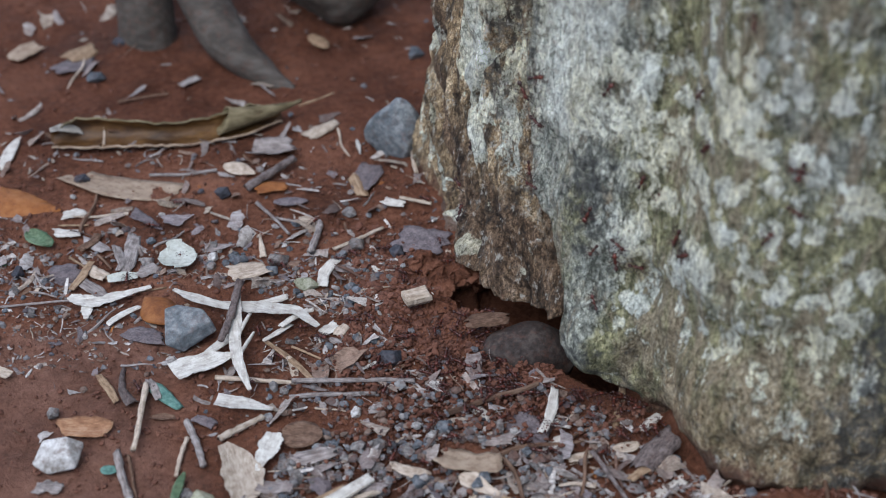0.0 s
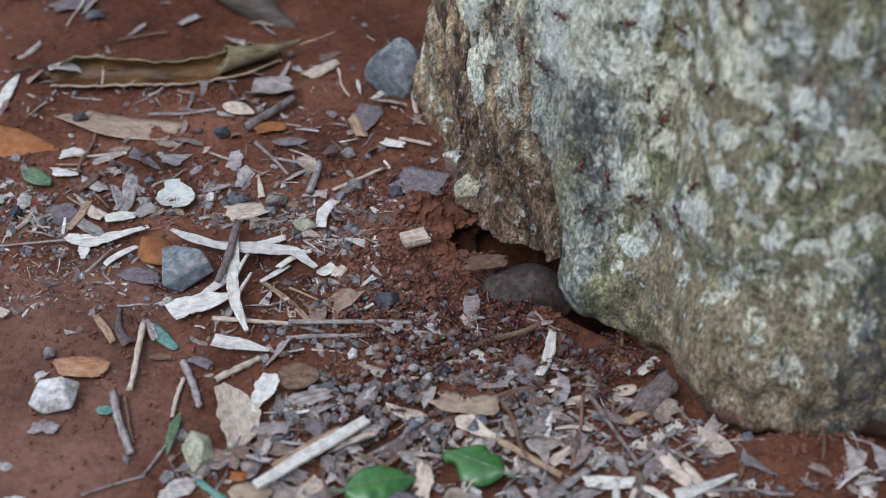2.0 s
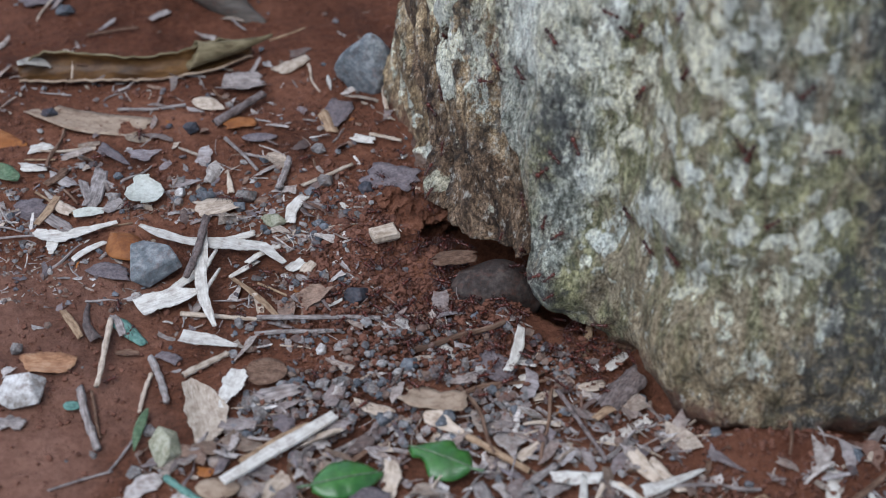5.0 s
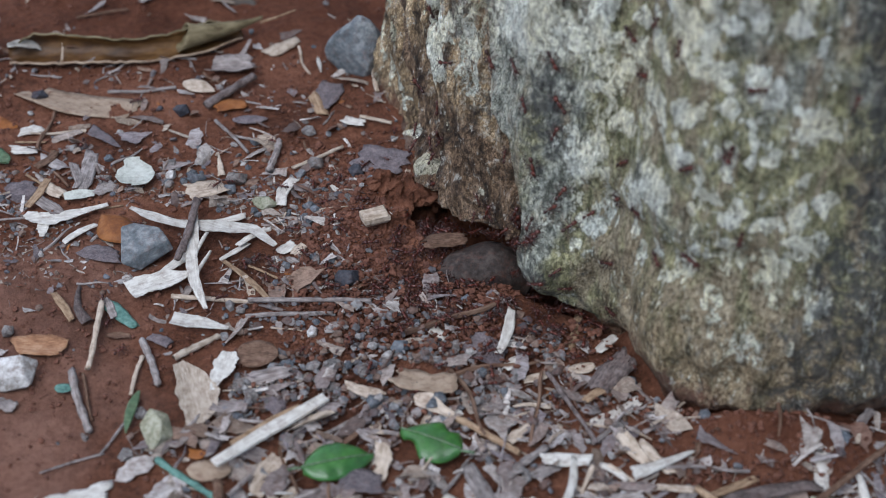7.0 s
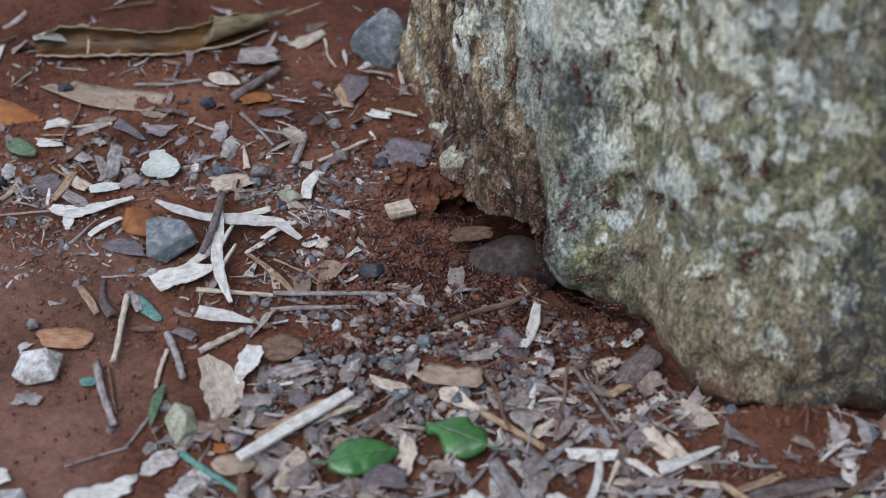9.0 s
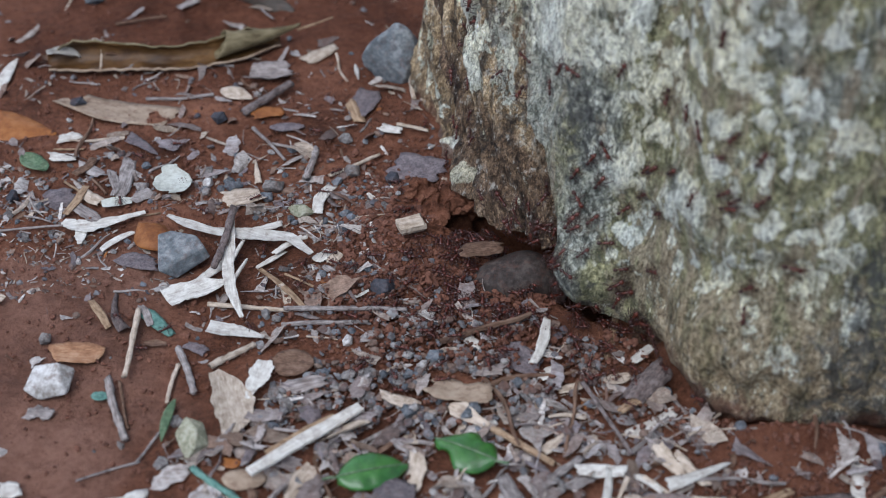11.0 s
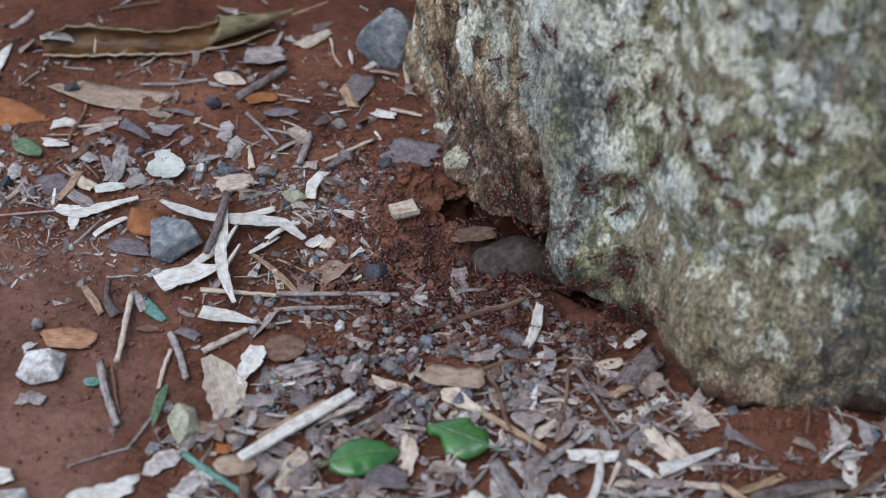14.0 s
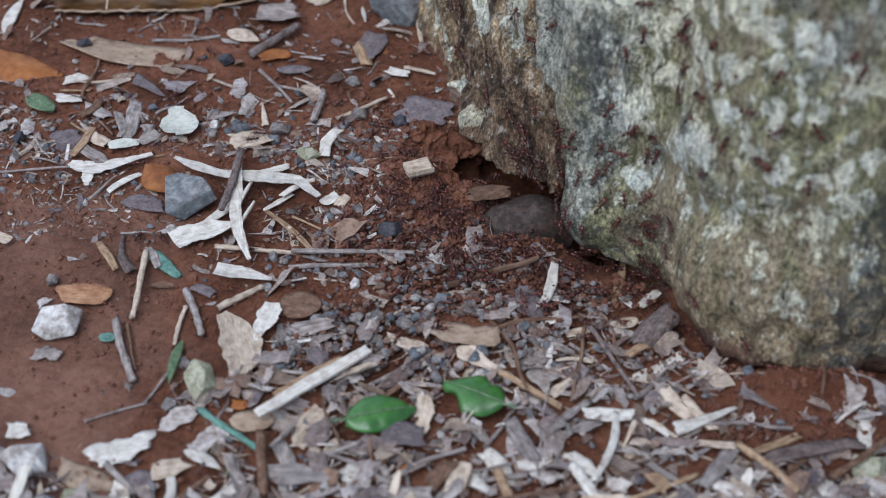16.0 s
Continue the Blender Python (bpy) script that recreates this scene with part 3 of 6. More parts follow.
def build_ground():
    gx, gy = spread(-0.28, 0.22, 0.0018, 40), spread(-0.24, 0.32, 0.0018, 40)
    X, Y = np.meshgrid(gx, gy)
    Z = ground_z(X, Y)
    verts = np.stack([X, Y, Z], -1).reshape(-1, 3)
    i = np.arange(len(gy) - 1)[:, None] * len(gx) + np.arange(len(gx) - 1)
    i = i.reshape(-1)
    faces = np.stack([i, i + 1, i + len(gx) + 1, i + len(gx)], -1)
    me = mesh_of("ground", verts.tolist(), faces.tolist(), SOIL)
    wave = vnoise(X / 0.03, Y / 0.03, 0, 91) + 0.5 * vnoise(X / 0.01, Y / 0.01, 0, 92)
    # sky sheen on the wet front-left soil, painted as a paler tone
    soil_sheen = sstep(0.0, 0.5, (-0.105 - X) / 0.05 + 0.35 * wave) * sstep(0.0, 0.6, (-0.01 - Y) / 0.06 + 0.35 * wave)
    close = np.exp(-((X / 0.42) ** 4 + (Y / 0.42) ** 4))
    # the soil is darker towards the back
    dark_soil_shade = 0.9 * sstep(0.0, 1.0, (Y - 0.105) / 0.06 + 0.4 * wave)
    # shade under the trunk's overhang, painted onto the moist bank at its foot
    dark_soil_shade = np.maximum(dark_soil_shade, 0.95 * np.exp(-(((X - 0.14) / 0.05) ** 2 + ((Y + 0.135) / 0.022) ** 2) ** 2))
    for key, values in (("soil_sheen", 0.65 * soil_sheen * close), ("dark_soil_shade", dark_soil_shade * close)):
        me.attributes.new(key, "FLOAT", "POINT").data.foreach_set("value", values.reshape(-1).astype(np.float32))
    ob = new("ground", me)
    tagged(ob, "bare red-brown soil with damp patches and crumbs", "ground", kind="structure")


build_ground()

# ---- the trunk ----
SPOTS = []


def lichen(deg, z, wide, tall, strength=0.9):
    SPOTS.append((deg, z, wide, tall, strength))


lichen(207.3, 0.1306, 0.0160, 0.0070, 0.60)
lichen(212.6, 0.1331, 0.0123, 0.0041, 0.60)
lichen(205.9, 0.1162, 0.0085, 0.0067, 0.55)
lichen(225.2, 0.1510, 0.0093, 0.0056, 0.80)
lichen(223.4, 0.1322, 0.0113, 0.0051, 0.80)
lichen(221.3, 0.1230, 0.0078, 0.0046, 0.80)
lichen(227.1, 0.1296, 0.0054, 0.0068, 0.75)
lichen(205.9, 0.0964, 0.0040, 0.0020, 0.60)
lichen(209.8, 0.1031, 0.0033, 0.0020, 0.60)
lichen(225.8, 0.1045, 0.0033, 0.0025, 0.85)
lichen(224.9, 0.0831, 0.0028, 0.0037, 0.60)
lichen(230.3, 0.0780, 0.0067, 0.0076, 0.85)
lichen(225.3, 0.0473, 0.0050, 0.0020, 0.50)
lichen(232.3, 0.0500, 0.0069, 0.0041, 0.90)
lichen(229.2, 0.1431, 0.0074, 0.0125, 0.85)
lichen(228.6, 0.1534, 0.0093, 0.0067, 0.80)
lichen(228.9, 0.1317, 0.0055, 0.0059, 0.80)
lichen(234.1, 0.1567, 0.0067, 0.0054, 0.65)
lichen(237.4, 0.1599, 0.0065, 0.0044, 0.55)
lichen(238.0, 0.1455, 0.0047, 0.0027, 0.95)
lichen(243.5, 0.1656, 0.0066, 0.0041, 0.95)
lichen(247.0, 0.1777, 0.0045, 0.0042, 0.90)
lichen(250.3, 0.1847, 0.0043, 0.0041, 0.90)
lichen(247.3, 0.1611, 0.0045, 0.0058, 0.95)
lichen(250.8, 0.1729, 0.0038, 0.0059, 0.95)
lichen(253.5, 0.1714, 0.0033, 0.0040, 0.95)
lichen(250.4, 0.1625, 0.0028, 0.0030, 0.95)
lichen(247.2, 0.1538, 0.0031, 0.0028, 0.90)
lichen(236.5, 0.1341, 0.0072, 0.0042, 0.90)
lichen(242.3, 0.1441, 0.0089, 0.0037, 0.85)
lichen(231.8, 0.1238, 0.0047, 0.0044, 0.90)
lichen(231.0, 0.1135, 0.0051, 0.0033, 0.85)
lichen(235.5, 0.1231, 0.0076, 0.0051, 0.75)
lichen(250.2, 0.1515, 0.0033, 0.0033, 0.95)
lichen(252.6, 0.1500, 0.0036, 0.0037, 0.95)
lichen(241.2, 0.1269, 0.0094, 0.0050, 0.65)
lichen(243.5, 0.1233, 0.0060, 0.0039, 0.90)
lichen(233.3, 0.1068, 0.0032, 0.0029, 0.80)
lichen(248.2, 0.1306, 0.0053, 0.0046, 0.80)
lichen(253.4, 0.1398, 0.0037, 0.0039, 0.80)
lichen(255.3, 0.1378, 0.0027, 0.0030, 0.70)
lichen(259.3, 0.1484, 0.0039, 0.0047, 0.95)
lichen(257.0, 0.1536, 0.0021, 0.0052, 0.80)
lichen(254.4, 0.1835, 0.0026, 0.0048, 0.90)
lichen(256.8, 0.1762, 0.0026, 0.0026, 0.80)
lichen(260.7, 0.1770, 0.0033, 0.0055, 0.90)
lichen(265.3, 0.1859, 0.0023, 0.0031, 0.60)
lichen(264.4, 0.1380, 0.0062, 0.0062, 0.95)
lichen(237.0, 0.1028, 0.0063, 0.0043, 0.90)
lichen(241.7, 0.1104, 0.0049, 0.0040, 0.90)
lichen(233.3, 0.0943, 0.0038, 0.0055, 0.85)
lichen(232.2, 0.0868, 0.0054, 0.0055, 0.85)
lichen(245.7, 0.1162, 0.0023, 0.0022, 0.90)
lichen(248.2, 0.1135, 0.0041, 0.0040, 0.85)
lichen(251.3, 0.1212, 0.0021, 0.0018, 0.60)
lichen(257.7, 0.1296, 0.0020, 0.0085, 0.90)
lichen(254.6, 0.1204, 0.0027, 0.0032, 0.90)
lichen(260.4, 0.1206, 0.0015, 0.0019, 0.80)
lichen(268.5, 0.1213, 0.0043, 0.0035, 0.45)
lichen(244.8, 0.0915, 0.0077, 0.0069, 0.90)
lichen(241.6, 0.0810, 0.0059, 0.0062, 0.80)
lichen(252.1, 0.1036, 0.0030, 0.0045, 0.80)
lichen(253.6, 0.1020, 0.0016, 0.0021, 0.90)
lichen(255.3, 0.1128, 0.0021, 0.0034, 0.60)
lichen(256.5, 0.1011, 0.0034, 0.0048, 0.90)
lichen(255.3, 0.0957, 0.0022, 0.0027, 0.90)
lichen(260.4, 0.0964, 0.0033, 0.0037, 0.90)
lichen(261.9, 0.1100, 0.0032, 0.0041, 0.50)
lichen(263.6, 0.1014, 0.0041, 0.0085, 0.60)
lichen(266.9, 0.1059, 0.0032, 0.0044, 1.00)
lichen(264.4, 0.0895, 0.0053, 0.0065, 0.80)
lichen(256.2, 0.0808, 0.0022, 0.0049, 0.95)
lichen(258.7, 0.0779, 0.0015, 0.0051, 0.90)
lichen(262.1, 0.0783, 0.0054, 0.0048, 0.85)
lichen(261.2, 0.0699, 0.0032, 0.0030, 0.80)
lichen(267.8, 0.0641, 0.0043, 0.0057, 0.75)
lichen(248.6, 0.0456, 0.0024, 0.0030, 0.45)
lichen(251.4, 0.0617, 0.0021, 0.0042, 0.50)
lichen(255.0, 0.0458, 0.0027, 0.0027, 0.50)
lichen(251.0, 0.0131, 0.0045, 0.0041, 0.60)
lichen(255.9, 0.0278, 0.0042, 0.0081, 0.30)
lichen(266.5, 0.0524, 0.0020, 0.0057, 0.35)
lichen(260.5, 0.0496, 0.0007, 0.0026, 0.45)
lichen(254.2, 0.0199, 0.0008, 0.0036, 0.60)
lichen(259.9, 0.0278, 0.0015, 0.0028, 0.45)
lichen(225.0, 0.0377, 0.0033, 0.0016, 0.50)
lichen(228.3, 0.0380, 0.0037, 0.0038, 0.45)
lichen(247.0, 0.0785, 0.0034, 0.0063, 0.40)
lichen(236.7, 0.0326, 0.0034, 0.0041, 0.40)
lichen(241.4, 0.0304, 0.0037, 0.0015, 0.35)
lichen(248.1, 0.0719, 0.0028, 0.0071, 0.40)
lichen(177.6, 0.0904, 0.0065, 0.0056, 0.75)
lichen(193.0, 0.0955, 0.0065, 0.0045, 0.75)
lichen(193.0, 0.0889, 0.0050, 0.0025, 0.70)
lichen(196.9, 0.0885, 0.0018, 0.0022, 0.80)
lichen(200.0, 0.0728, 0.0016, 0.0038, 0.60)
lichen(173.1, 0.0192, 0.0010, 0.0049, 0.85)
lichen(178.4, 0.0046, 0.0045, 0.0203, 0.85)
lichen(191.7, 0.0197, 0.0046, 0.0040, 0.90)
lichen(206.2, 0.0298, 0.0033, 0.0035, 0.50)
lichen(168.2, 0.0219, 0.0030, 0.0076, 0.60)
lichen(166.7, 0.0267, 0.0014, 0.0079, 0.50)
lichen(197.5, 0.0779, 0.0037, 0.0041, 0.50)
lichen(201.0, 0.0591, 0.0025, 0.0042, 0.40)


def build_trunk():
    deg = np.concatenate([np.arange(140, 286, 0.24), np.arange(286, 500, 3.0)])
    zs = np.concatenate([np.arange(-0.03, 0.245, 0.0007), 0.245 + np.cumsum(0.0012 * 1.09 ** np.arange(56))])
    D, Z = np.meshgrid(deg % 360, zs)
    P = trunk_at(D, Z)
    a = np.radians(D)
    x, y, z = P[..., 0], P[..., 1], P[..., 2]
    edge = np.interp(Z, GROOVES[0][0], GROOVES[0][1])
    ochre = 1 / (1 + np.exp((D - edge) / 0.8)) * sstep(120, 150, D)
    bump = 0.0030 * vnoise(x / 0.032, y / 0.032, z / 0.05, 21) + 0.0020 * vnoise(x / 0.011, y / 0.011, z / 0.025, 22)
    bump += 0.0010 * vnoise(x / 0.004, y / 0.004, z / 0.010, 23) + 0.0004 * vnoise(x / 0.002, y / 0.002, z / 0.003, 24)
    G = flow(D, Z)
    bump += ochre * (0.0009 * vnoise(G / 0.6, Z / 0.015, 0, 25) + 0.0006 * vnoise(x / 0.002, y / 0.002, z / 0.004, 26))
    crease = vnoise(G / 3.2, Z / 0.07, 0, 64)
    bump -= ochre * (0.0026 * np.exp(-(crease / 0.20) ** 2) + 0.0014 * np.exp(-(vnoise(G / 1.6, Z / 0.035, 0, 65) / 0.30) ** 2))
    bump += ochre * 0.0012 * vnoise(x / 0.005, y / 0.005, z / 0.007, 66)
    bump += (1 - ochre) * 0.0010 * vnoise(x / 0.0045, y / 0.0045, z / 0.009, 27)
    ribs = vnoise(G / 2.2, Z / 0.05, 0, 63)
    lich = np.zeros_like(Z)
    warp = 0.8 * vnoise(x / 0.006, y / 0.006, z / 0.006, 35) + 0.7 * vnoise(x / 0.0028, y / 0.0028, z / 0.0035, 36)
    lift = 0.0018 * vnoise(x / 0.006, y / 0.006, z / 0.006, 37) + 0.0010 * vnoise(x / 0.003, y / 0.003, z / 0.004, 38)
    for d0, z0, wide, tall, strength in SPOTS:
        d = ((D + 1.5 * warp - d0) * math.pi / 180 * 0.16 / (1.2 * wide)) ** 2 + ((Z + 1.5 * lift - z0) / (1.4 * tall)) ** 2
        lich = np.maximum(lich, strength + 0.12 - 0.6 * d)
    # a wide pale crust high up, and faint crusts all over
    crust = 0.80 * sstep(0.095, 0.115, Z) * sstep(203, 206, D) * (1 - sstep(219, 226, D - (Z - 0.13) * 90))
    scatter = (0.40 + 0.14 * sstep(226, 234, D) * (1 - sstep(0.06, 0.09, Z)) * sstep(0.01, 0.025, Z)) * sstep(-0.05, 0.45, vnoise(x / 0.006, y / 0.006, z / 0.013, 31)) * (1 - ochre)
    rib = np.exp(-((G - 182) / 9) ** 2) * sstep(0.02, 0.06, Z) + 1.05 * (1 - sstep(149, 155, G))
    streaks = 0.58 * sstep(-0.35, 0.25, vnoise(G / 2.6, Z / 0.06, 0, 67)) * sstep(0.05, 0.09, Z) * (1 - 0.7 * np.exp(-((G - 170) / 5) ** 2))
    scatter = scatter + ochre * streaks
    scatter = scatter + (0.55 + 0.30 * sstep(0.03, 0.07, Z)) * ochre * rib * sstep(-0.5, 0.3, vnoise(x / 0.006, y / 0.006, z / 0.015, 33))
    lich = np.clip(np.maximum(np.maximum(lich, crust), scatter), 0, 1) * (1 - 0.30 * sstep(232, 240, D) * (1 - sstep(0.02, 0.06, Z)))
    bump += 0.0006 * lich
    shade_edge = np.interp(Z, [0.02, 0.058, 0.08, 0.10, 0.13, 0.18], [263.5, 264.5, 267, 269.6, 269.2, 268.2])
    fields = {
        "lichen": lich,
        "colony": sstep(222, 229, D) * (1 - sstep(-1, 2, D - shade_edge)) * (0.25 + 0.75 * sstep(0.025, 0.07, Z)) + 0.5 * sstep(204, 208, D) * (1 - sstep(222, 229, D)),
        "ochre": np.clip(ochre + 0.62 * (1 - sstep(0.02, 0.08, Z)) * sstep(234, 246, D), 0, 1),
        "moss": sstep(226, 236, D) * (0.5 + 0.5 * vnoise(x / 0.02, y / 0.02, z / 0.03, 34)) + 0.8 * sstep(226, 234, D) * (1 - sstep(0.05, 0.10, Z)),
        "rust": np.clip(ochre * (0.55 * np.exp(-((G - 160) / 5) ** 2) + 0.5 * np.exp(-((G - 199) / 2.0) ** 2) + 0.25 * sstep(0.0, 0.5, ribs) + 0.62 * (1 - sstep(0.03, 0.09, Z)) * sstep(160, 168, G)), 0, 1),
        "speckle": sstep(180, 186, D) * (1 - sstep(214, 226, D)) + 0.2,
        # dark spots and toe; painted shade past shade_edge and along the groove
        "stain_shade": np.clip(0.8 * np.exp(-((D - 222) / 5) ** 2 - ((Z - 0.095) / 0.03) ** 2) + 0.72 * sstep(-3.0, 2.5, D - shade_edge + 2.2 * warp) + 0.9 * np.exp(-((D - edge) / 0.7) ** 2) + 0.75 * np.exp(-((D - 225) / 8) ** 2 - ((Z - 0.012) / 0.026) ** 2) + 0.8 * ochre * np.exp(-((G - 194) / 3) ** 2) * sstep(0.07, 0.1, Z) + 0.5 * np.exp(-((D - 203) / 3) ** 2), 0, 1),
        "soil": np.clip((0.22 + 0.18 * vnoise(x / 0.012, y / 0.012, z / 0.012, 39)) * sstep(234, 246, D) * (1 - sstep(0.012, 0.05, Z)) + 0.40 * np.exp(-np.clip(Z - 0.002, 0, 1) / 0.009) + 0.12 * ochre * np.exp(-np.clip(Z, 0, 1) / 0.02), 0, 1),
    }
    P = P + np.stack([np.cos(a), np.sin(a), np.zeros_like(a)], -1) * bump[..., None]
    cols, rows = len(deg), len(zs)
    i, j = np.meshgrid(np.arange(rows - 1), np.arange(cols), indexing="ij")
    k = (j + 1) % cols
    faces = np.stack([i * cols + j, i * cols + k, (i + 1) * cols + k, (i + 1) * cols + j], -1)
    flute = (ochre[:-1] > 0.5) & (D[:-1] > 145)
    tree = tagged(new("tree_trunk"), "broad old tree trunk with grey-green lichened bark above red soil", "tree trunk")
    tree.location = (0, 0, 0)
    flat = P.reshape(-1, 3)
    for name, mask, label in (("bark", ~flute, "grey-green bark crusted with pale lichen"), ("buttress_root", flute, "ochre-brown fluted root flank with deep grooves")):
        f = faces[mask]
        used = np.unique(f)
        back = np.zeros(len(flat), int)
        back[used] = np.arange(len(used))
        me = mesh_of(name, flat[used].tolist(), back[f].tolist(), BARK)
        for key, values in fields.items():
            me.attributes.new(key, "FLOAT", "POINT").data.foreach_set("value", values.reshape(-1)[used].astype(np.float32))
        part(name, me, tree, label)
    top = [tuple(v) for v in P[-1].tolist()]
    part("sawn_top", mesh_of("sawn_top", top, [tuple(range(len(top)))], BARK, False), tree)


build_trunk()


def tube(points, radii, k=20, rng=None):
    """A round limb through given places."""
    n = 28
    s = np.linspace(0, len(points) - 1, n)
    idx = np.arange(len(points))
    c = np.stack([np.interp(s, idx, [p[a] for p in points]) for a in range(3)], -1)
    for _ in range(3):
        c[1:-1] = (c[:-2] + 2 * c[1:-1] + c[2:]) / 4
    r = np.interp(s, idx, radii)
    verts = []
    for i in range(n):
        d = c[min(i + 1, n - 1)] - c[max(i - 1, 0)]
        d /= np.linalg.norm(d)
        u = np.cross(d, (0.3, 1, 0.2))
        u /= np.linalg.norm(u)
        w = np.cross(d, u)
        for j in range(k):
            a = 2 * math.pi * j / k
            q = c[i] + (u * math.cos(a) + w * math.sin(a)) * r[i]
            verts.append(q)
    verts = np.array(verts)
    verts += 0.06 * np.mean(radii) * vnoise(verts[:, :1] / 0.008, verts[:, 1:2] / 0.008, verts[:, 2:] / 0.02, 41)
    faces = grid_faces(n, k, True) + [tuple(range(k))[::-1], tuple(range((n - 1) * k, n * k))]
    return verts.tolist(), faces


def root(points, radii, label, mat=None):
    v, f = tube(points, radii)
    tagged(new("root", mesh_of("root", v, f, mat or ROOT)), label, "root")


root([(-0.168, 0.236, -0.02), (-0.170, 0.247, 0.03), (-0.173, 0.262, 0.09), (-0.178, 0.29, 0.2)], [0.016, 0.0155, 0.015, 0.014], "upright dark grey root rising out of red soil")
root([(-0.083, 0.190, -0.006), (-0.103, 0.203, 0.001), (-0.122, 0.216, 0.012), (-0.137, 0.236, 0.032), (-0.146, 0.262, 0.075), (-0.148, 0.29, 0.16)], [0.003, 0.0085, 0.0125, 0.0145, 0.015, 0.015], "curved smooth grey root diving into red soil")
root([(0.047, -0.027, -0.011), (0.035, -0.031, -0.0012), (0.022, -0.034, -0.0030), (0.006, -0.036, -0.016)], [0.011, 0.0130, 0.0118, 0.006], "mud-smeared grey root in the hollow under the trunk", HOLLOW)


def big_stone(x, y, rx, ry, rz, mat, label, seed, pear=0.0):
    v, f = rock(1, 1, 1, np.random.default_rng(seed), 5, 0.10, 1)
    up = np.clip(v[:, 2], -1, 1)
    v[:, :2] *= (1 - pear * sstep(-0.2, 1.0, up))[:, None]
    v[:, 0] += pear * 0.45 * sstep(-0.2, 1.0, up)
    ob = new("stone", mesh_of("stone", (v * np.array([rx, ry, rz])).tolist(), f, mat))
    ob.location = (x, y, float(ground_z(x, y)) + rz * 0.72)
    tagged(ob, label, "stone")


big_stone(-0.0290, 0.1255, 0.0146, 0.0125, 0.0176, M["slate"], "blue-grey pear-shaped stone leaning beside the trunk", 5, 0.45)
big_stone(-0.0697, 0.2740, 0.035, 0.032, 0.034, ROOT, "smooth dark olive-grey boulder on red soil", 8)


def clod(x, y, z, rx, ry, rz, seed):
    """A lump of soil at the mouth of the nest."""
    v, f = rock(rx, ry, rz, np.random.default_rng(seed), 5, 0.38, 1)
    v += 0.0022 * vnoise(v[:, :1] / 0.002, v[:, 1:2] / 0.002, v[:, 2:] / 0.002 + np.array([0, 7, 13]), 45)
    ob = new("soil_clod", mesh_of("soil_clod", v.tolist(), f, SOIL))
    ob.location = (x, y, z)
    tagged(ob, "lump of red soil at the mouth of the nest", "clod", "clods round the nest")


clod(0.005, 0.0205, -0.0010, 0.0145, 0.0090, 0.0085, 2)
clod(-0.0075, 0.012, 0.0010, 0.0060, 0.0080, 0.0055, 4)
clod(-0.010, -0.002, -0.0005, 0.0085, 0.0060, 0.0040, 6)
clod(-0.013, 0.026, 0.0020, 0.0080, 0.0070, 0.0060, 7)

# ---- single pieces of litter ----
TEXT = {
    "white": "bleached whitish", "cream": "pale cream", "tan": "tan", "brown": "dark brown", "greywood": "weathered grey", "bark": "dark grey-brown",
    "violet": "grey-violet", "orange": "orange-brown", "blue": "blue-grey", "slate": "slate-blue", "grey": "grey", "dark": "near-black", "quartz": "whitish", "moss": "mottled green-grey",
    "rustchip": "rusty tan", "eggshell": "pale greenish-white", "green": "fresh bright green", "teal": "faded blue-green", "dullgreen": "dull green", "tanleaf": "papery tan",
}
KIND = {
    "wood_chip": "splintered wood chip lying on red soil", "bark_flake": "dry bark flake lying in the litter", "twig": "thin dry twig lying in the litter",
    "stick": "split dry stick lying in the litter", "leaf": "leaf lying on the litter", "leaf_fragment": "torn leaf fragment lying on the soil", "straw": "dry straw stalk lying on the soil",
    "pebble": "small pebble half set in the soil", "stone": "rough stone resting on red soil",
}
CATEGORY = {"wood_chip": "wood chip", "bark_flake": "bark", "twig": "twig", "stick": "stick", "leaf": "leaf", "leaf_fragment": "leaf", "straw": "straw", "pebble": "pebble", "stone": "stone"}
pick = np.random.default_rng(7)


def name_it(ob, kind, tint, group=""):
    return tagged(ob, TEXT[tint] + " " + KIND[kind], CATEGORY[kind], group)


def flake(kind, tint, x, y, turn, length, width, shape="torn", thick=0.0009, cup=0.10, bend=0.05, lift=0.0022, tip=0.0, roll=0.0, rag=0.16):
    sign = -1 if pick.random() < 0.5 else 1
    v, f = sheet(length, width, thick, pick, shape, cup * sign, bend * sign, pick.uniform(-0.3, 0.3), rag, n=18, k=7)
    ob = name_it(new(kind, mesh_of(kind, v, f, M[tint])), kind, tint)
    return lay(ob, x, y, turn, lift, tip + pick.uniform(-3, 3), roll + pick.uniform(-5, 5))


def stick(kind, tint, x, y, turn, length, r0, r1=None, bend=0.05, lift=None, tip=0.0, flat=0.8):
    v, f = rod(length, r0, r1 or r0 * 0.85, pick, bend * pick.choice([-1, 1]), 0.02, n=16, k=9, flat=flat)
    ob = name_it(new(kind, mesh_of(kind, v, f, M[tint])), kind, tint)
    return lay(ob, x, y, turn, (r0 + 0.0012) if lift is None else lift, tip)


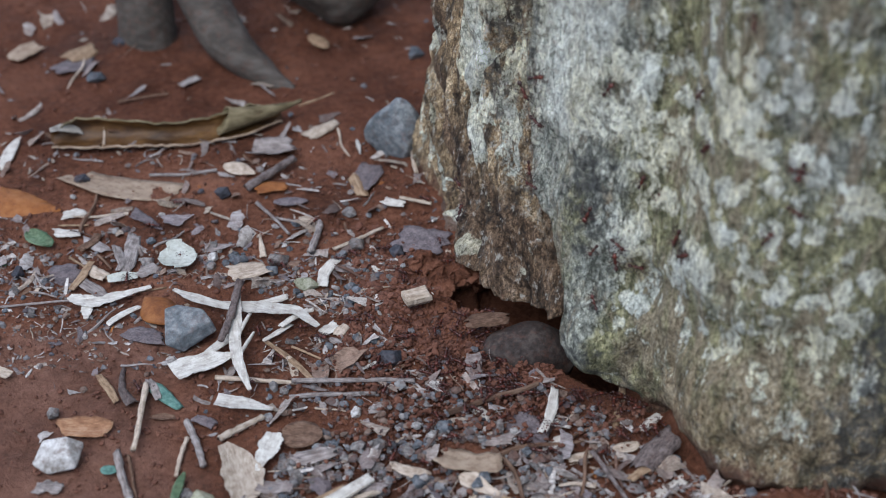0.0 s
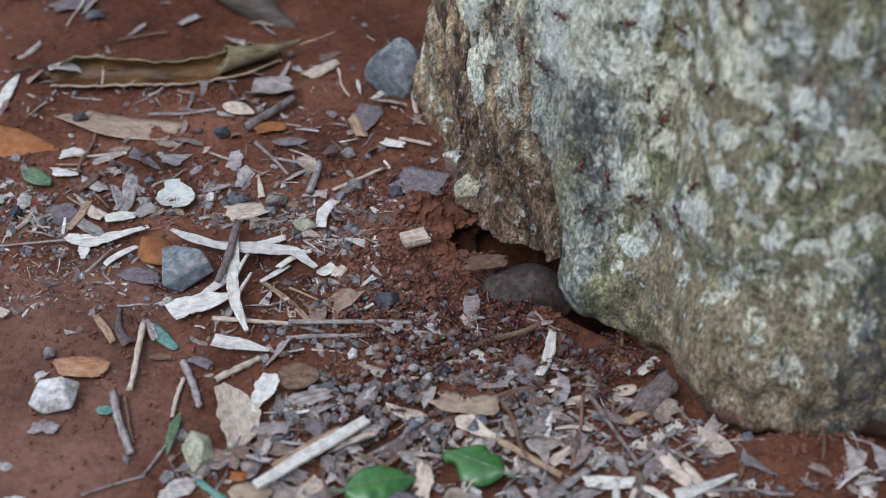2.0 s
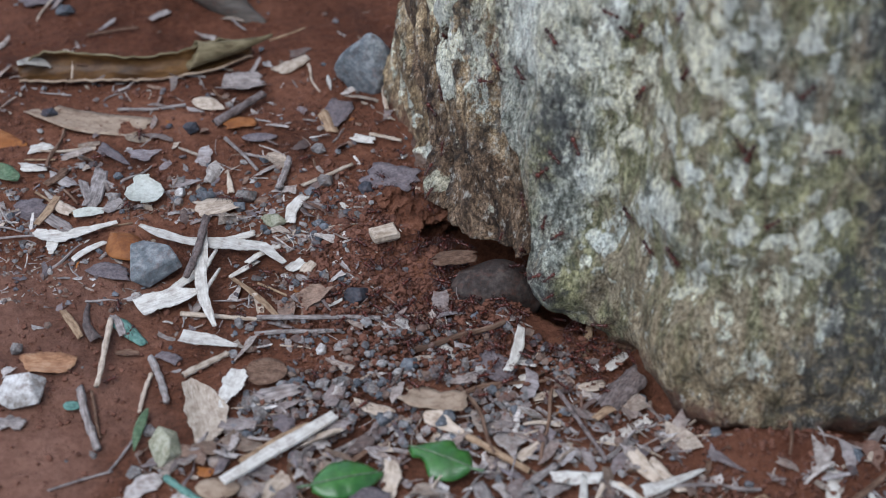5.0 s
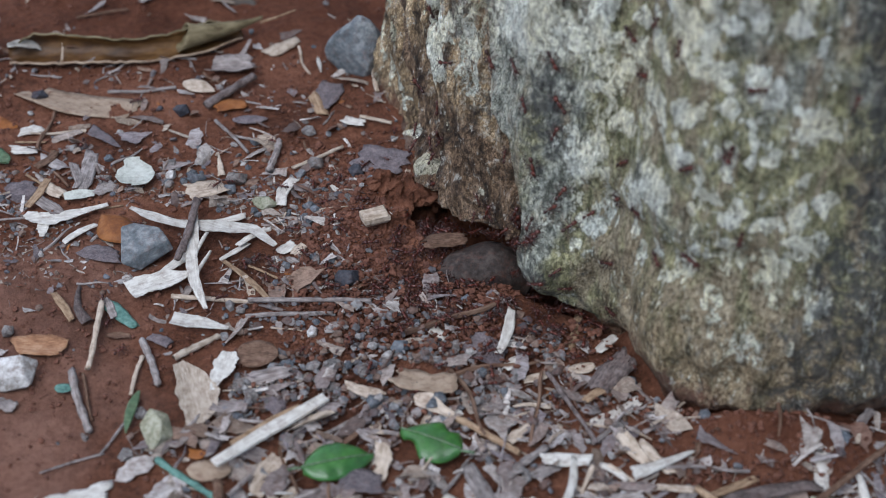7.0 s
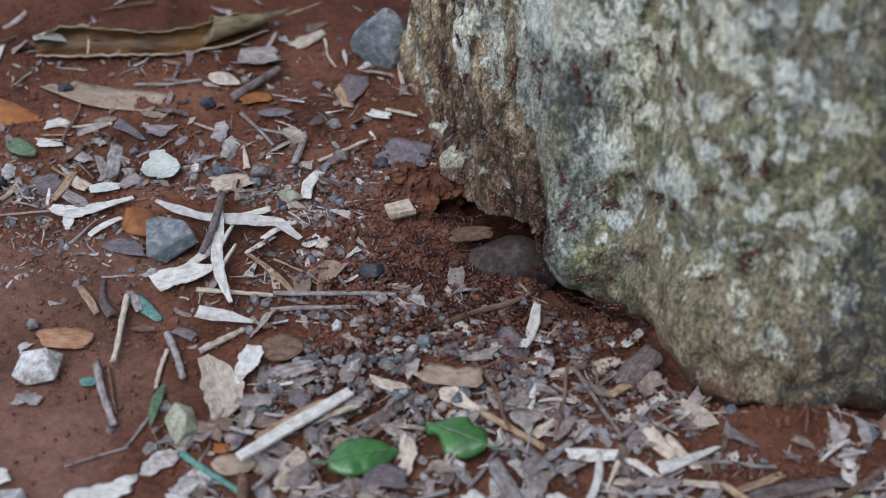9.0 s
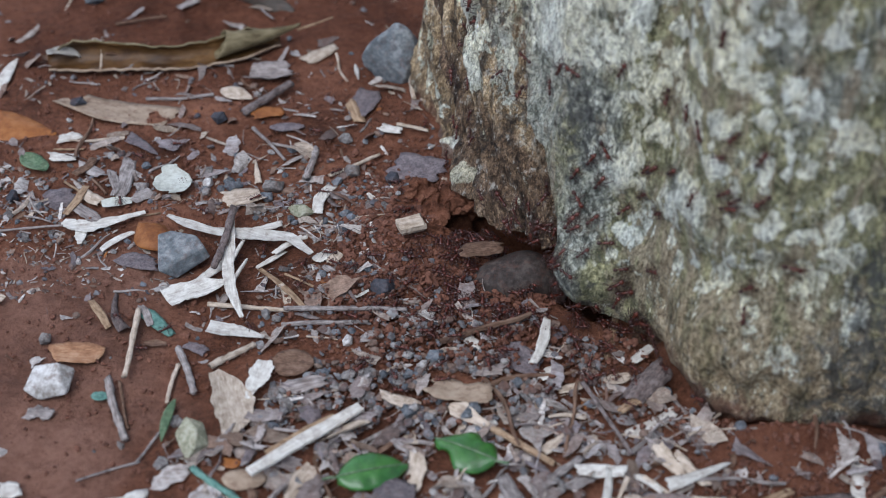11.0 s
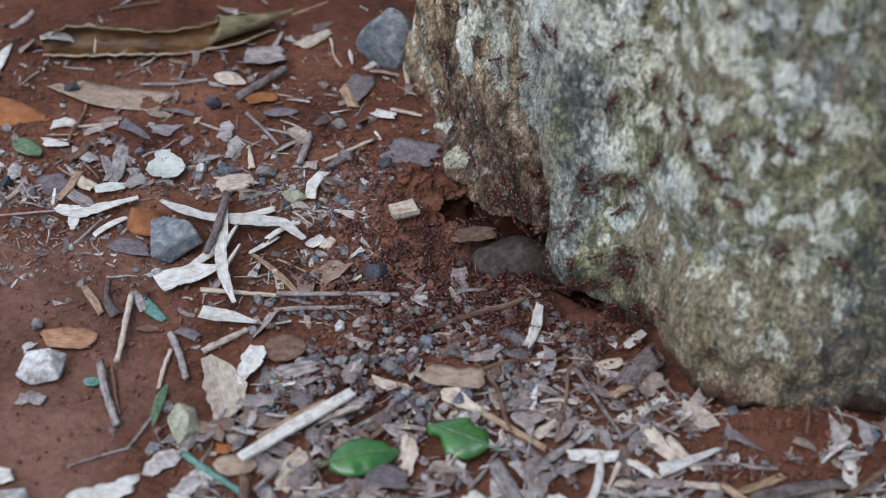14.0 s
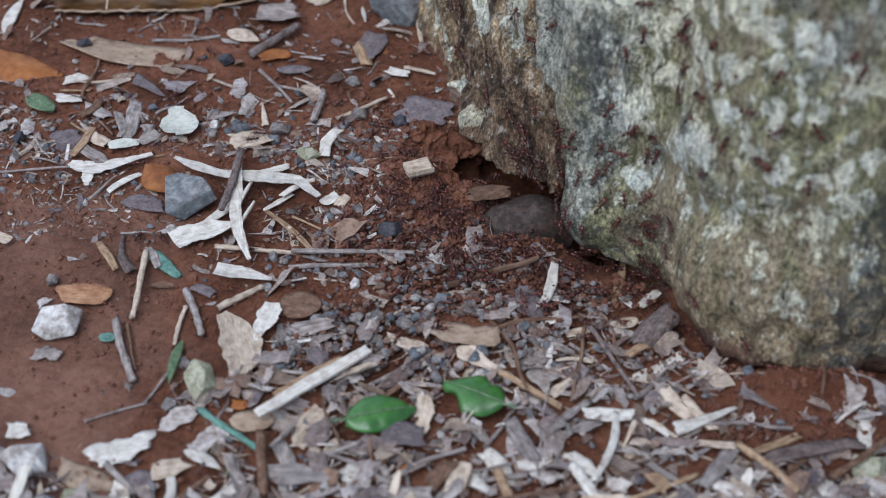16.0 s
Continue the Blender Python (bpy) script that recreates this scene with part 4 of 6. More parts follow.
def ribbon(kind, tint, strands, thick=0.0010, lift=0.004, rag=0.10, label="", arch=0.0):
    """A split or torn piece: strands through (x, y, width) that hang together, with ragged edges."""
    ends = [np.array(strands[0][0][:2]), np.array(strands[0][-1][:2])]
    mid, way = (ends[0] + ends[1]) / 2, ends[1] - ends[0]
    turn = math.atan2(way[1], way[0])
    c, q = math.cos(turn), math.sin(turn)
    verts, faces = [], []
    for low, strand in enumerate(strands):
        n, k = 6 * len(strand), 6
        at = np.linspace(0, len(strand) - 1, n)
        x, y, w = (np.interp(at, range(len(strand)), [p[i] for p in strand]) for i in range(3))
        for line in (x, y, w, x, y, w):
            line[1:-1] = (line[:-2] + 2 * line[1:-1] + line[2:]) / 4
        x, y = (x - mid[0]) * c + (y - mid[1]) * q, -(x - mid[0]) * q + (y - mid[1]) * c
        dx, dy = np.gradient(x), np.gradient(y)
        size = np.hypot(dx, dy)
        nx, ny = -dy / size, dx / size
        wave = [rag * (pick.uniform(-1, 1, n) + 0.8 * np.sin(at * 5 + pick.uniform(0, 6))) for _ in range(2)]
        base, m = len(verts), n * k
        for face in (1, -1):
            for i in range(n):
                for j in range(k):
                    u = 2 * j / (k - 1) - 1
                    half = w[i] / 2 * (1 + wave[0 if u < 0 else 1][i])
                    z = arch * math.sin(math.pi * i / (n - 1)) + 0.10 * w[i] * (u * u - 0.4) - 0.0005 * low
                    rim = 0.4 if j in (0, k - 1) or i in (0, n - 1) else 1.0
                    verts.append((x[i] + nx[i] * half * u, y[i] + ny[i] * half * u, z + face * thick / 2 * rim))
        grid = grid_faces(n, k)
        faces += [tuple(v + base for v in g) for g in grid] + [tuple(v + base + m for v in g[::-1]) for g in grid]
        rim = [j for j in range(k)] + [i * k + k - 1 for i in range(1, n)] + [(n - 1) * k + j for j in range(k - 2, -1, -1)] + [i * k for i in range(n - 2, 0, -1)]
        faces += [(base + b, base + a, base + a + m, base + b + m) for a, b in zip(rim, rim[1:] + rim[:1])]
    ob = name_it(new(kind, mesh_of(kind, verts, faces, M[tint], False)), kind, tint)
    if label:
        tagged(ob, label)
    return lay(ob, mid[0], mid[1], math.degrees(turn), lift)


def stone(kind, tint, x, y, turn, rx, ry, rz):
    v, f = crag(rx, ry, rz, pick, 10 if kind == "stone" else 11, 0.07)
    ob = name_it(new(kind, mesh_of(kind, v.tolist(), f, M[tint], False)), kind, tint)
    return lay(ob, x, y, turn, rz * 0.62)


flake("leaf_fragment", "tanleaf", -0.1650, 0.0972, -21, 0.0627, 0.0191, "torn", thick=0.0006, rag=0.07, bend=0.02)
flake("leaf", "orange", -0.2182, 0.0857, -10, 0.0562, 0.0310, "leaf", cup=0.2)
flake("leaf", "dullgreen", -0.1960, 0.0508, -43, 0.0176, 0.0108, "oval", cup=0.25)
flake("wood_chip", "white", -0.1830, 0.0557, 1, 0.0135, 0.0068, "torn")
flake("wood_chip", "white", -0.1838, 0.0735, 29, 0.0100, 0.0071, "torn")
stick("straw", "tan", -0.1814, 0.0615, 0, 0.0144, 0.00055)
flake("bark_flake", "violet", -0.1806, 0.0259, 37, 0.0152, 0.0154, "fan")
stone("pebble", "dark", -0.2007, 0.0237, 0, 0.0032, 0.0047, 0.0035)
flake("wood_chip", "greywood", -0.1512, 0.0393, 86, 0.0289, 0.0077, "torn", roll=15)
flake("wood_chip", "greywood", -0.1554, 0.0355, -72, 0.0182, 0.0047, "torn")
flake("bark_flake", "brown", -0.1711, 0.0470, 62, 0.0156, 0.0046, "torn")
flake("bark_flake", "violet", -0.1471, 0.0655, -45, 0.0197, 0.0083, "taper")
stone("pebble", "quartz", -0.1120, 0.0357, 0, 0.0032, 0.0034, 0.0026)
stone("pebble", "grey", -0.1131, 0.0450, 0, 0.0038, 0.0028, 0.0021)
stone("pebble", "blue", -0.1001, 0.0308, 0, 0.0050, 0.0044, 0.0033)
flake("wood_chip", "cream", -0.0901, 0.0446, 100, 0.0168, 0.0037, "taper")
stick("twig", "greywood", -0.0863, 0.0674, -56, 0.0316, 0.00095)
stick("twig", "greywood", -0.0789, 0.0657, -16, 0.0127, 0.00082)
stick("stick", "greywood", -0.0645, 0.0491, 82, 0.0237, 0.00187)
flake("wood_chip", "cream", -0.0944, 0.0226, 19, 0.0176, 0.0126, "torn")
stone("pebble", "blue", -0.0839, 0.0240, 0, 0.0039, 0.0037, 0.0028)
stone("pebble", "grey", -0.0816, 0.0337, 0, 0.0055, 0.0047, 0.0035)
flake("wood_chip", "white", -0.0581, 0.0225, 75, 0.0215, 0.0057, "torn")
stone("pebble", "moss", -0.0675, 0.0135, 0, 0.0067, 0.0046, 0.0034)
flake("wood_chip", "white", -0.1478, -0.0088, 45, 0.0183, 0.0035, "torn", rag=0.06)
stick("straw", "greywood", -0.1875, -0.0004, 7, 0.0465, 0.00066)
stick("straw", "tan", -0.1478, 0.0073, 17, 0.0347, 0.00052)
flake("leaf_fragment", "orange", -0.1309, -0.0055, -45, 0.0241, 0.0165, "leaf", lift=0.005, rag=0.08, cup=0.3)
stone("stone", "slate", -0.1172, -0.0180, 40, 0.0172, 0.0132, 0.0098)
flake("bark_flake", "violet", -0.1362, -0.0225, -22, 0.0170, 0.0106, "torn")
stick("stick", "bark", -0.0985, -0.0060, -96, 0.0427, 0.00192, lift=0.0095)
flake("wood_chip", "white", -0.1028, -0.0296, 54, 0.0234, 0.0045, "torn", lift=0.004)
stick("stick", "cream", -0.0841, -0.0519, -6, 0.0370, 0.00122)
flake("wood_chip", "tan", -0.0707, -0.0401, -51, 0.0355, 0.0028, "torn", lift=0.004)
flake("wood_chip", "white", -0.0783, -0.0196, 46, 0.0166, 0.0027, "torn")
stick("stick", "greywood", -0.0431, -0.0545, -0, 0.0520, 0.00121, lift=0.005)
stick("stick", "greywood", -0.0514, -0.0636, 3, 0.0365, 0.00120)
flake("wood_chip", "tan", -0.1477, -0.0577, -59, 0.0199, 0.0036, "torn")
flake("bark_flake", "bark", -0.1409, -0.0553, 107, 0.0249, 0.0057, "taper", cup=0.4)
stick("stick", "cream", -0.1314, -0.0753, -90, 0.0421, 0.00133, lift=0.004)
flake("wood_chip", "greywood", -0.1280, -0.0581, -65, 0.0143, 0.0036, "torn")
flake("leaf_fragment", "teal", -0.1234, -0.0614, -45, 0.0216, 0.0069, "fan")
stick("stick", "greywood", -0.1064, -0.0932, -70, 0.0287, 0.00165)
flake("bark_flake", "violet", -0.1041, -0.0798, -29, 0.0107, 0.0058, "torn")
stick("stick", "cream", -0.0884, -0.0853, 39, 0.0216, 0.00166)
flake("bark_flake", "rustchip", -0.1541, -0.0827, -4, 0.0192, 0.0118, "torn", cup=0.25, rag=0.1)
stone("pebble", "grey", -0.1683, -0.0738, 0, 0.0029, 0.0040, 0.0030)
stone("stone", "quartz", -0.1614, -0.0985, 10, 0.0112, 0.0088, 0.0085)
flake("bark_flake", "greywood", -0.1631, -0.1173, -5, 0.0112, 0.0073, "torn", rag=0.4)
stick("stick", "greywood", -0.1327, -0.1143, -71, 0.0371, 0.00186)
stick("twig", "brown", -0.1299, -0.1127, -75, 0.0280, 0.00070)
flake("leaf_fragment", "teal", -0.1402, -0.1068, -0, 0.0074, 0.0054, "oval")
flake("leaf", "dullgreen", -0.1105, -0.1226, -96, 0.0240, 0.0040, "leaf", lift=0.004)
stick("straw", "cream", -0.1118, -0.1001, -95, 0.0228, 0.00105)
stick("twig", "greywood", -0.1158, -0.1358, -113, 0.0205, 0.00068)
stick("twig", "greywood", -0.1306, -0.1494, -156, 0.0254, 0.00056)
stone("stone", "moss", -0.0987, -0.1338, 0, 0.0068, 0.0104, 0.0078)
stick("stick", "greywood", -0.0313, -0.1337, 38, 0.0330, 0.00101)
stick("stick", "teal", -0.0851, -0.1599, -40, 0.0327, 0.00154)
stick("stick", "brown", -0.0706, -0.1750, -83, 0.0314, 0.00217, lift=0.008)
flake("leaf_fragment", "tanleaf", -0.0769, -0.1549, 7, 0.0173, 0.0116, "oval")
flake("leaf_fragment", "orange", -0.0823, -0.1478, -11, 0.0064, 0.0051, "torn")
flake("leaf_fragment", "orange", -0.0549, -0.1515, -52, 0.0076, 0.0054, "oval")
flake("wood_chip", "white", -0.1250, -0.1703, 27, 0.0237, 0.0120, "torn", rag=0.3)
flake("wood_chip", "white", -0.0940, -0.1730, -34, 0.0183, 0.0057, "leaf")
flake("wood_chip", "white", -0.1669, -0.1596, 5, 0.0085, 0.0083, "torn")
stone("stone", "quartz", -0.1611, -0.1750, 0, 0.0124, 0.0086, 0.0064)
flake("leaf_fragment", "tanleaf", -0.1381, -0.1835, -30, 0.0212, 0.0115, "torn")
stone("stone", "moss", -0.1384, -0.1958, 0, 0.0078, 0.0066, 0.0049)
flake("bark_flake", "violet", -0.1172, -0.1857, 22, 0.0122, 0.0106, "torn")
flake("wood_chip", "cream", -0.1062, -0.1788, 21, 0.0139, 0.0092, "torn")
stick("twig", "greywood", -0.1234, -0.1851, -50, 0.0197, 0.00152)
flake("wood_chip", "white", -0.1045, -0.1886, -87, 0.0152, 0.0039, "torn")
stick("stick", "brown", -0.0955, -0.1871, 48, 0.0144, 0.00129)
flake("bark_flake", "greywood", -0.0630, -0.1733, -74, 0.0208, 0.0064, "torn")
flake("leaf_fragment", "cream", -0.0456, -0.1681, 65, 0.0111, 0.0049, "torn")
flake("wood_chip", "white", -0.0380, -0.1802, 41, 0.0107, 0.0094, "torn")
flake("wood_chip", "white", 0.0395, -0.0744, 77, 0.0292, 0.0044, "torn", lift=0.006)
flake("bark_flake", "violet", 0.0306, -0.0865, -50, 0.0205, 0.0139, "torn")
flake("wood_chip", "white", 0.0421, -0.0955, 43, 0.0101, 0.0062, "torn")
flake("wood_chip", "cream", 0.0503, -0.1038, 20, 0.0105, 0.0045, "torn")
flake("wood_chip", "white", 0.0110, -0.0752, -47, 0.0104, 0.0053, "torn")
stone("pebble", "blue", -0.0046, -0.0858, 0, 0.0045, 0.0050, 0.0037)
stone("pebble", "quartz", -0.0412, -0.0740, 0, 0.0028, 0.0034, 0.0025)
stone("pebble", "dark", -0.0280, -0.0403, 0, 0.0059, 0.0064, 0.0048)
flake("wood_chip", "tan", 0.0691, -0.0702, 78, 0.0273, 0.0035, "torn")
flake("wood_chip", "cream", 0.0698, -0.0971, 15, 0.0116, 0.0068, "oval")
flake("wood_chip", "white", 0.0810, -0.0826, 50, 0.0134, 0.0048, "torn")
flake("bark_flake", "bark", 0.0819, -0.0981, 53, 0.0246, 0.0119, "torn", cup=0.3, lift=0.006)
flake("wood_chip", "white", 0.0968, -0.1507, 29, 0.0277, 0.0069, "taper", lift=0.007, rag=0.08)
flake("stick", "white", 0.0593, -0.1645, -107, 0.0361, 0.0033, "torn", lift=0.007)
stick("stick", "greywood", 0.0433, -0.1516, 44, 0.0264, 0.00198)
flake("wood_chip", "white", 0.0605, -0.1484, -4, 0.0191, 0.0069, "torn", lift=0.006)
flake("wood_chip", "white", 0.0823, -0.1224, 33, 0.0236, 0.0062, "torn")
stick("twig", "bark", 0.0638, -0.1194, -67, 0.0435, 0.00103, lift=0.007)
stick("stick", "tan", 0.1183, -0.1751, -49, 0.0305, 0.00175, lift=0.006)
flake("bark_flake", "bark", 0.1331, -0.1669, 17, 0.0453, 0.0069, "torn", lift=0.006)
stick("twig", "brown", 0.1648, -0.1586, 41, 0.0653, 0.00147, lift=0.009)
stone("stone", "moss", 0.1558, -0.1750, 0, 0.0092, 0.0078, 0.0058)
stick("stick", "tan", 0.0307, -0.1347, -39, 0.0304, 0.00168, lift=0.006)
stick("stick", "greywood", 0.0082, -0.1178, 49, 0.0218, 0.00182)
stick("twig", "greywood", 0.0548, -0.1172, -44, 0.0221, 0.00091)
flake("wood_chip", "white", 0.0177, -0.1751, -62, 0.0194, 0.0084, "torn")
flake("wood_chip", "white", 0.0498, -0.1748, -56, 0.0191, 0.0073, "torn")
flake("wood_chip", "greywood", 0.1003, -0.1747, 56, 0.0273, 0.0067, "torn", lift=0.005)
flake("wood_chip", "tan", 0.1228, -0.1639, 24, 0.0220, 0.0038, "torn")
flake("bark_flake", "brown", 0.0145, -0.0135, 14, 0.0185, 0.0130, "fan", lift=0.011, cup=0.2, roll=-8)
stick("twig", "cream", -0.0443, 0.0495, 37, 0.0288, 0.00107)
flake("bark_flake", "violet", -0.0151, 0.0465, -21, 0.0235, 0.0211, "torn")
stone("pebble", "blue", -0.0185, 0.0283, 0, 0.0047, 0.0037, 0.0028)
stone("pebble", "dark", -0.0262, 0.0392, 0, 0.0040, 0.0044, 0.0033)
stone("pebble", "grey", -0.0495, 0.0704, 0, 0.0046, 0.0035, 0.0026)
stone("pebble", "grey", -0.0453, 0.0437, 0, 0.0045, 0.0047, 0.0035)
stone("pebble", "blue", -0.0746, 0.0623, 0, 0.0033, 0.0029, 0.0022)
flake("wood_chip", "white", -0.0286, 0.0777, -24, 0.0109, 0.0060, "torn")
stick("straw", "cream", -0.0178, 0.0788, -19, 0.0162, 0.00110)
flake("wood_chip", "cream", -0.1058, 0.1084, -24, 0.0180, 0.0093, "leaf")
stick("stick", "bark", -0.0899, 0.1044, 50, 0.0339, 0.00254)
flake("bark_flake", "orange", -0.0891, 0.0924, 15, 0.0154, 0.0088, "torn")
stone("pebble", "dark", -0.1119, 0.0860, 0, 0.0045, 0.0046, 0.0034)
stone("pebble", "dark", -0.1838, 0.1022, 0, 0.0049, 0.0037, 0.0028)
flake("bark_flake", "violet", -0.0788, 0.0815, 4, 0.0170, 0.0083, "leaf")
flake("leaf_fragment", "tan", -0.0466, 0.0943, -71, 0.0183, 0.0064, "torn", cup=0.4)
flake("bark_flake", "greywood", -0.0911, 0.1283, 4, 0.0211, 0.0151, "torn", cup=0.4)
stone("pebble", "blue", -0.1425, 0.0472, 0, 0.0024, 0.0025, 0.0019)
stone("pebble", "grey", -0.1419, 0.0325, 0, 0.0035, 0.0034, 0.0026)
flake("leaf_fragment", "cream", -0.0669, 0.1468, 42, 0.0203, 0.0076, "torn")
flake("leaf_fragment", "tan", -0.0731, 0.2373, -53, 0.0167, 0.0094, "oval")
flake("leaf_fragment", "white", -0.2241, 0.1274, 82, 0.0295, 0.0064, "leaf")
flake("leaf_fragment", "tanleaf", -0.2342, 0.2277, 53, 0.0209, 0.0118, "torn")
flake("bark_flake", "violet", -0.2057, 0.2129, 21, 0.0220, 0.0152, "torn")
stone("pebble", "blue", -0.1902, 0.1960, 0, 0.0062, 0.0044, 0.0033)
stone("pebble", "dark", -0.1823, 0.2336, 0, 0.0055, 0.0042, 0.0031)
stone("pebble", "blue", -0.0195, 0.2210, 0, 0.0050, 0.0055, 0.0041)
stick("twig", "brown", -0.1626, 0.1769, 18, 0.0270, 0.00092)
stick("straw", "cream", -0.0195, 0.1198, -85, 0.0358, 0.00129)
flake("wood_chip", "cream", -0.0085, 0.1046, 10, 0.0114, 0.0067, "torn")
flake("wood_chip", "white", -0.0473, 0.1286, -81, 0.0144, 0.0023, "leaf")
flake("leaf_fragment", "tan", -0.2026, 0.2230, 43, 0.0188, 0.0123, "torn")
flake("wood_chip", "greywood", -0.1403, 0.1940, 47, 0.0128, 0.0050, "torn")
flake("bark_flake", "violet", -0.0422, 0.1023, 78, 0.0229, 0.0128, "torn")
flake("leaf_fragment", "tanleaf", 0.0052, -0.1076, -14, 0.0247, 0.0134, "torn", rag=0.3, lift=0.005)
flake("bark_flake", "brown", -0.0629, -0.0889, -7, 0.0175, 0.0158, "oval", lift=0.004)
flake("wood_chip", "cream", -0.0191, -0.1106, -25, 0.0152, 0.0060, "torn", lift=0.005)
flake("wood_chip", "tan", 0.0750, -0.1107, 38, 0.0149, 0.0039, "torn", lift=0.005)
flake("bark_flake", "violet", -0.0181, -0.1617, -14, 0.0161, 0.0131, "torn", lift=0.005)
flake("wood_chip", "greywood", -0.0172, -0.1902, -7, 0.0205, 0.0069, "torn", lift=0.005)
stick("stick", "tan", 0.0743, -0.1884, 28, 0.0385, 0.00118, lift=0.006)
flake("wood_chip", "cream", 0.0026, -0.1810, -103, 0.0161, 0.0082, "torn", lift=0.005)
flake("bark_flake", "brown", -0.0040, -0.1797, 57, 0.0151, 0.0072, "torn", lift=0.005)
flake("wood_chip", "white", 0.0490, -0.1801, -64, 0.0189, 0.0045, "torn", lift=0.007)
flake("wood_chip", "tan", 0.0770, -0.1837, -56, 0.0101, 0.0065, "torn", lift=0.005)
flake("wood_chip", "cream", 0.0944, -0.1476, -60, 0.0204, 0.0041, "torn", lift=0.005)
flake("bark_flake", "greywood", 0.0264, -0.1622, -68, 0.0252, 0.0068, "torn", lift=0.005)
stick("stick", "tan", 0.0197, -0.1857, -73, 0.0171, 0.00214, lift=0.005)
stick("twig", "brown", 0.0244, -0.1911, 15, 0.0368, 0.00085, lift=0.007)
flake("wood_chip", "white", 0.0787, -0.1536, -43, 0.0124, 0.0036, "torn", lift=0.006)
flake("wood_chip", "cream", 0.1002, -0.1647, -6, 0.0139, 0.0034, "torn", lift=0.006)
stick("twig", "greywood", -0.0427, -0.1682, -152, 0.0189, 0.00098, lift=0.005)
stick("twig", "greywood", -0.0647, -0.1619, -127, 0.0132, 0.00110, lift=0.005)
flake("wood_chip", "white", -0.0553, -0.0175, 51, 0.0092, 0.0054, "torn")
stick("straw", "tan", -0.0640, -0.0358, -33, 0.0170, 0.00062)
flake("wood_chip", "cream", -0.0499, -0.0187, 60, 0.0081, 0.0056, "torn")
flake("wood_chip", "white", -0.0702, -0.0099, 38, 0.0179, 0.0029, "torn", lift=0.004)
flake("wood_chip", "white", -0.0812, 0.0001, 24, 0.0135, 0.0044, "torn")
stick("straw", "cream", -0.0388, -0.0354, -24, 0.0220, 0.00062)
flake("leaf_fragment", "greywood", -0.1648, 0.0120, -41, 0.0163, 0.0068, "torn")
flake("wood_chip", "cream", -0.1649, 0.0242, -38, 0.0134, 0.0065, "torn")
stick("straw", "tan", -0.1673, 0.0263, -39, 0.0314, 0.00067)
stick("straw", "brown", -0.1622, 0.0323, -54, 0.0142, 0.00067)
ribbon("wood_chip", "white", [[(-0.1375, 0.0120, 0.0022), (-0.1507, 0.0057, 0.0050), (-0.1604, 0.0000, 0.0073), (-0.1685, 0.0021, 0.0080), (-0.1737, 0.0049, 0.0030)], [(-0.1639, 0.0026, 0.0056), (-0.1643, -0.0042, 0.0050), (-0.1637, -0.0106, 0.0023)]], rag=0.16, label="forked bleached peel of wood lying on red soil")
ribbon("wood_chip", "white", [[(-0.1269, 0.0103, 0.0018), (-0.1162, 0.0034, 0.0055), (-0.1042, -0.0016, 0.0044), (-0.0939, -0.0028, 0.0075), (-0.0809, -0.0043, 0.0078), (-0.0703, -0.0053, 0.0058), (-0.0601, -0.0168, 0.0026)]], lift=0.006, rag=0.07, label="long hooked bleached wood strip lying on the litter")
ribbon("stick", "white", [[(-0.0974, 0.0065, 0.0036), (-0.0964, -0.0133, 0.0056), (-0.0955, -0.0277, 0.0052), (-0.0919, -0.0443, 0.0047), (-0.0863, -0.0591, 0.0017)], [(-0.0904, -0.0071, 0.0013), (-0.0943, -0.0197, 0.0023), (-0.0940, -0.0322, 0.0015)], [(-0.0878, -0.0194, 0.0009), (-0.0912, -0.0302, 0.0018), (-0.0931, -0.0362, 0.0015)]], thick=0.0016, lift=0.008, rag=0.08, label="splintered bleached stick with loose fibres across the litter")
ribbon("wood_chip", "white", [[(-0.1203, -0.0478, 0.0120), (-0.1132, -0.0433, 0.0120), (-0.1038, -0.0395, 0.0110), (-0.0963, -0.0359, 0.0030)]], lift=0.005, rag=0.07, label="broad bleached slab of wood lying on red soil")
ribbon("wood_chip", "eggshell", [[(-0.1368, 0.0350, 0.0050), (-0.1325, 0.0345, 0.0165), (-0.1295, 0.0355, 0.0225), (-0.1260, 0.0355, 0.0215), (-0.1228, 0.0368, 0.0160), (-0.1200, 0.0381, 0.0050)]], thick=0.0007, lift=0.004, rag=0.01, label="shield-shaped pale greenish-white shell flake on the soil")
ribbon("leaf_fragment", "cream", [[(-0.0948, -0.0957, 0.0047), (-0.0887, -0.1043, 0.0120), (-0.0851, -0.1133, 0.0174), (-0.0831, -0.1237, 0.0141), (-0.0859, -0.1335, 0.0031)]], thick=0.0006, lift=0.004, rag=0.05)
ribbon("leaf_fragment", "white", [[(-0.0744, -0.0893, 0.0061), (-0.0751, -0.0969, 0.0102), (-0.0773, -0.1035, 0.0069), (-0.0795, -0.1120, 0.0018)]], thick=0.0006, lift=0.004, rag=0.11)
ribbon("wood_chip", "white", [[(-0.1003, -0.0678, 0.0072), (-0.0895, -0.0702, 0.0075), (-0.0761, -0.0737, 0.0016)]], lift=0.004, rag=0.08)
ribbon("stick", "white", [[(-0.0745, -0.1530, 0.0042), (-0.0540, -0.1345, 0.0058), (-0.0335, -0.1165, 0.0046)]], thick=0.0030, lift=0.0065, rag=0.05, label="split whitish stick lying across the litter")
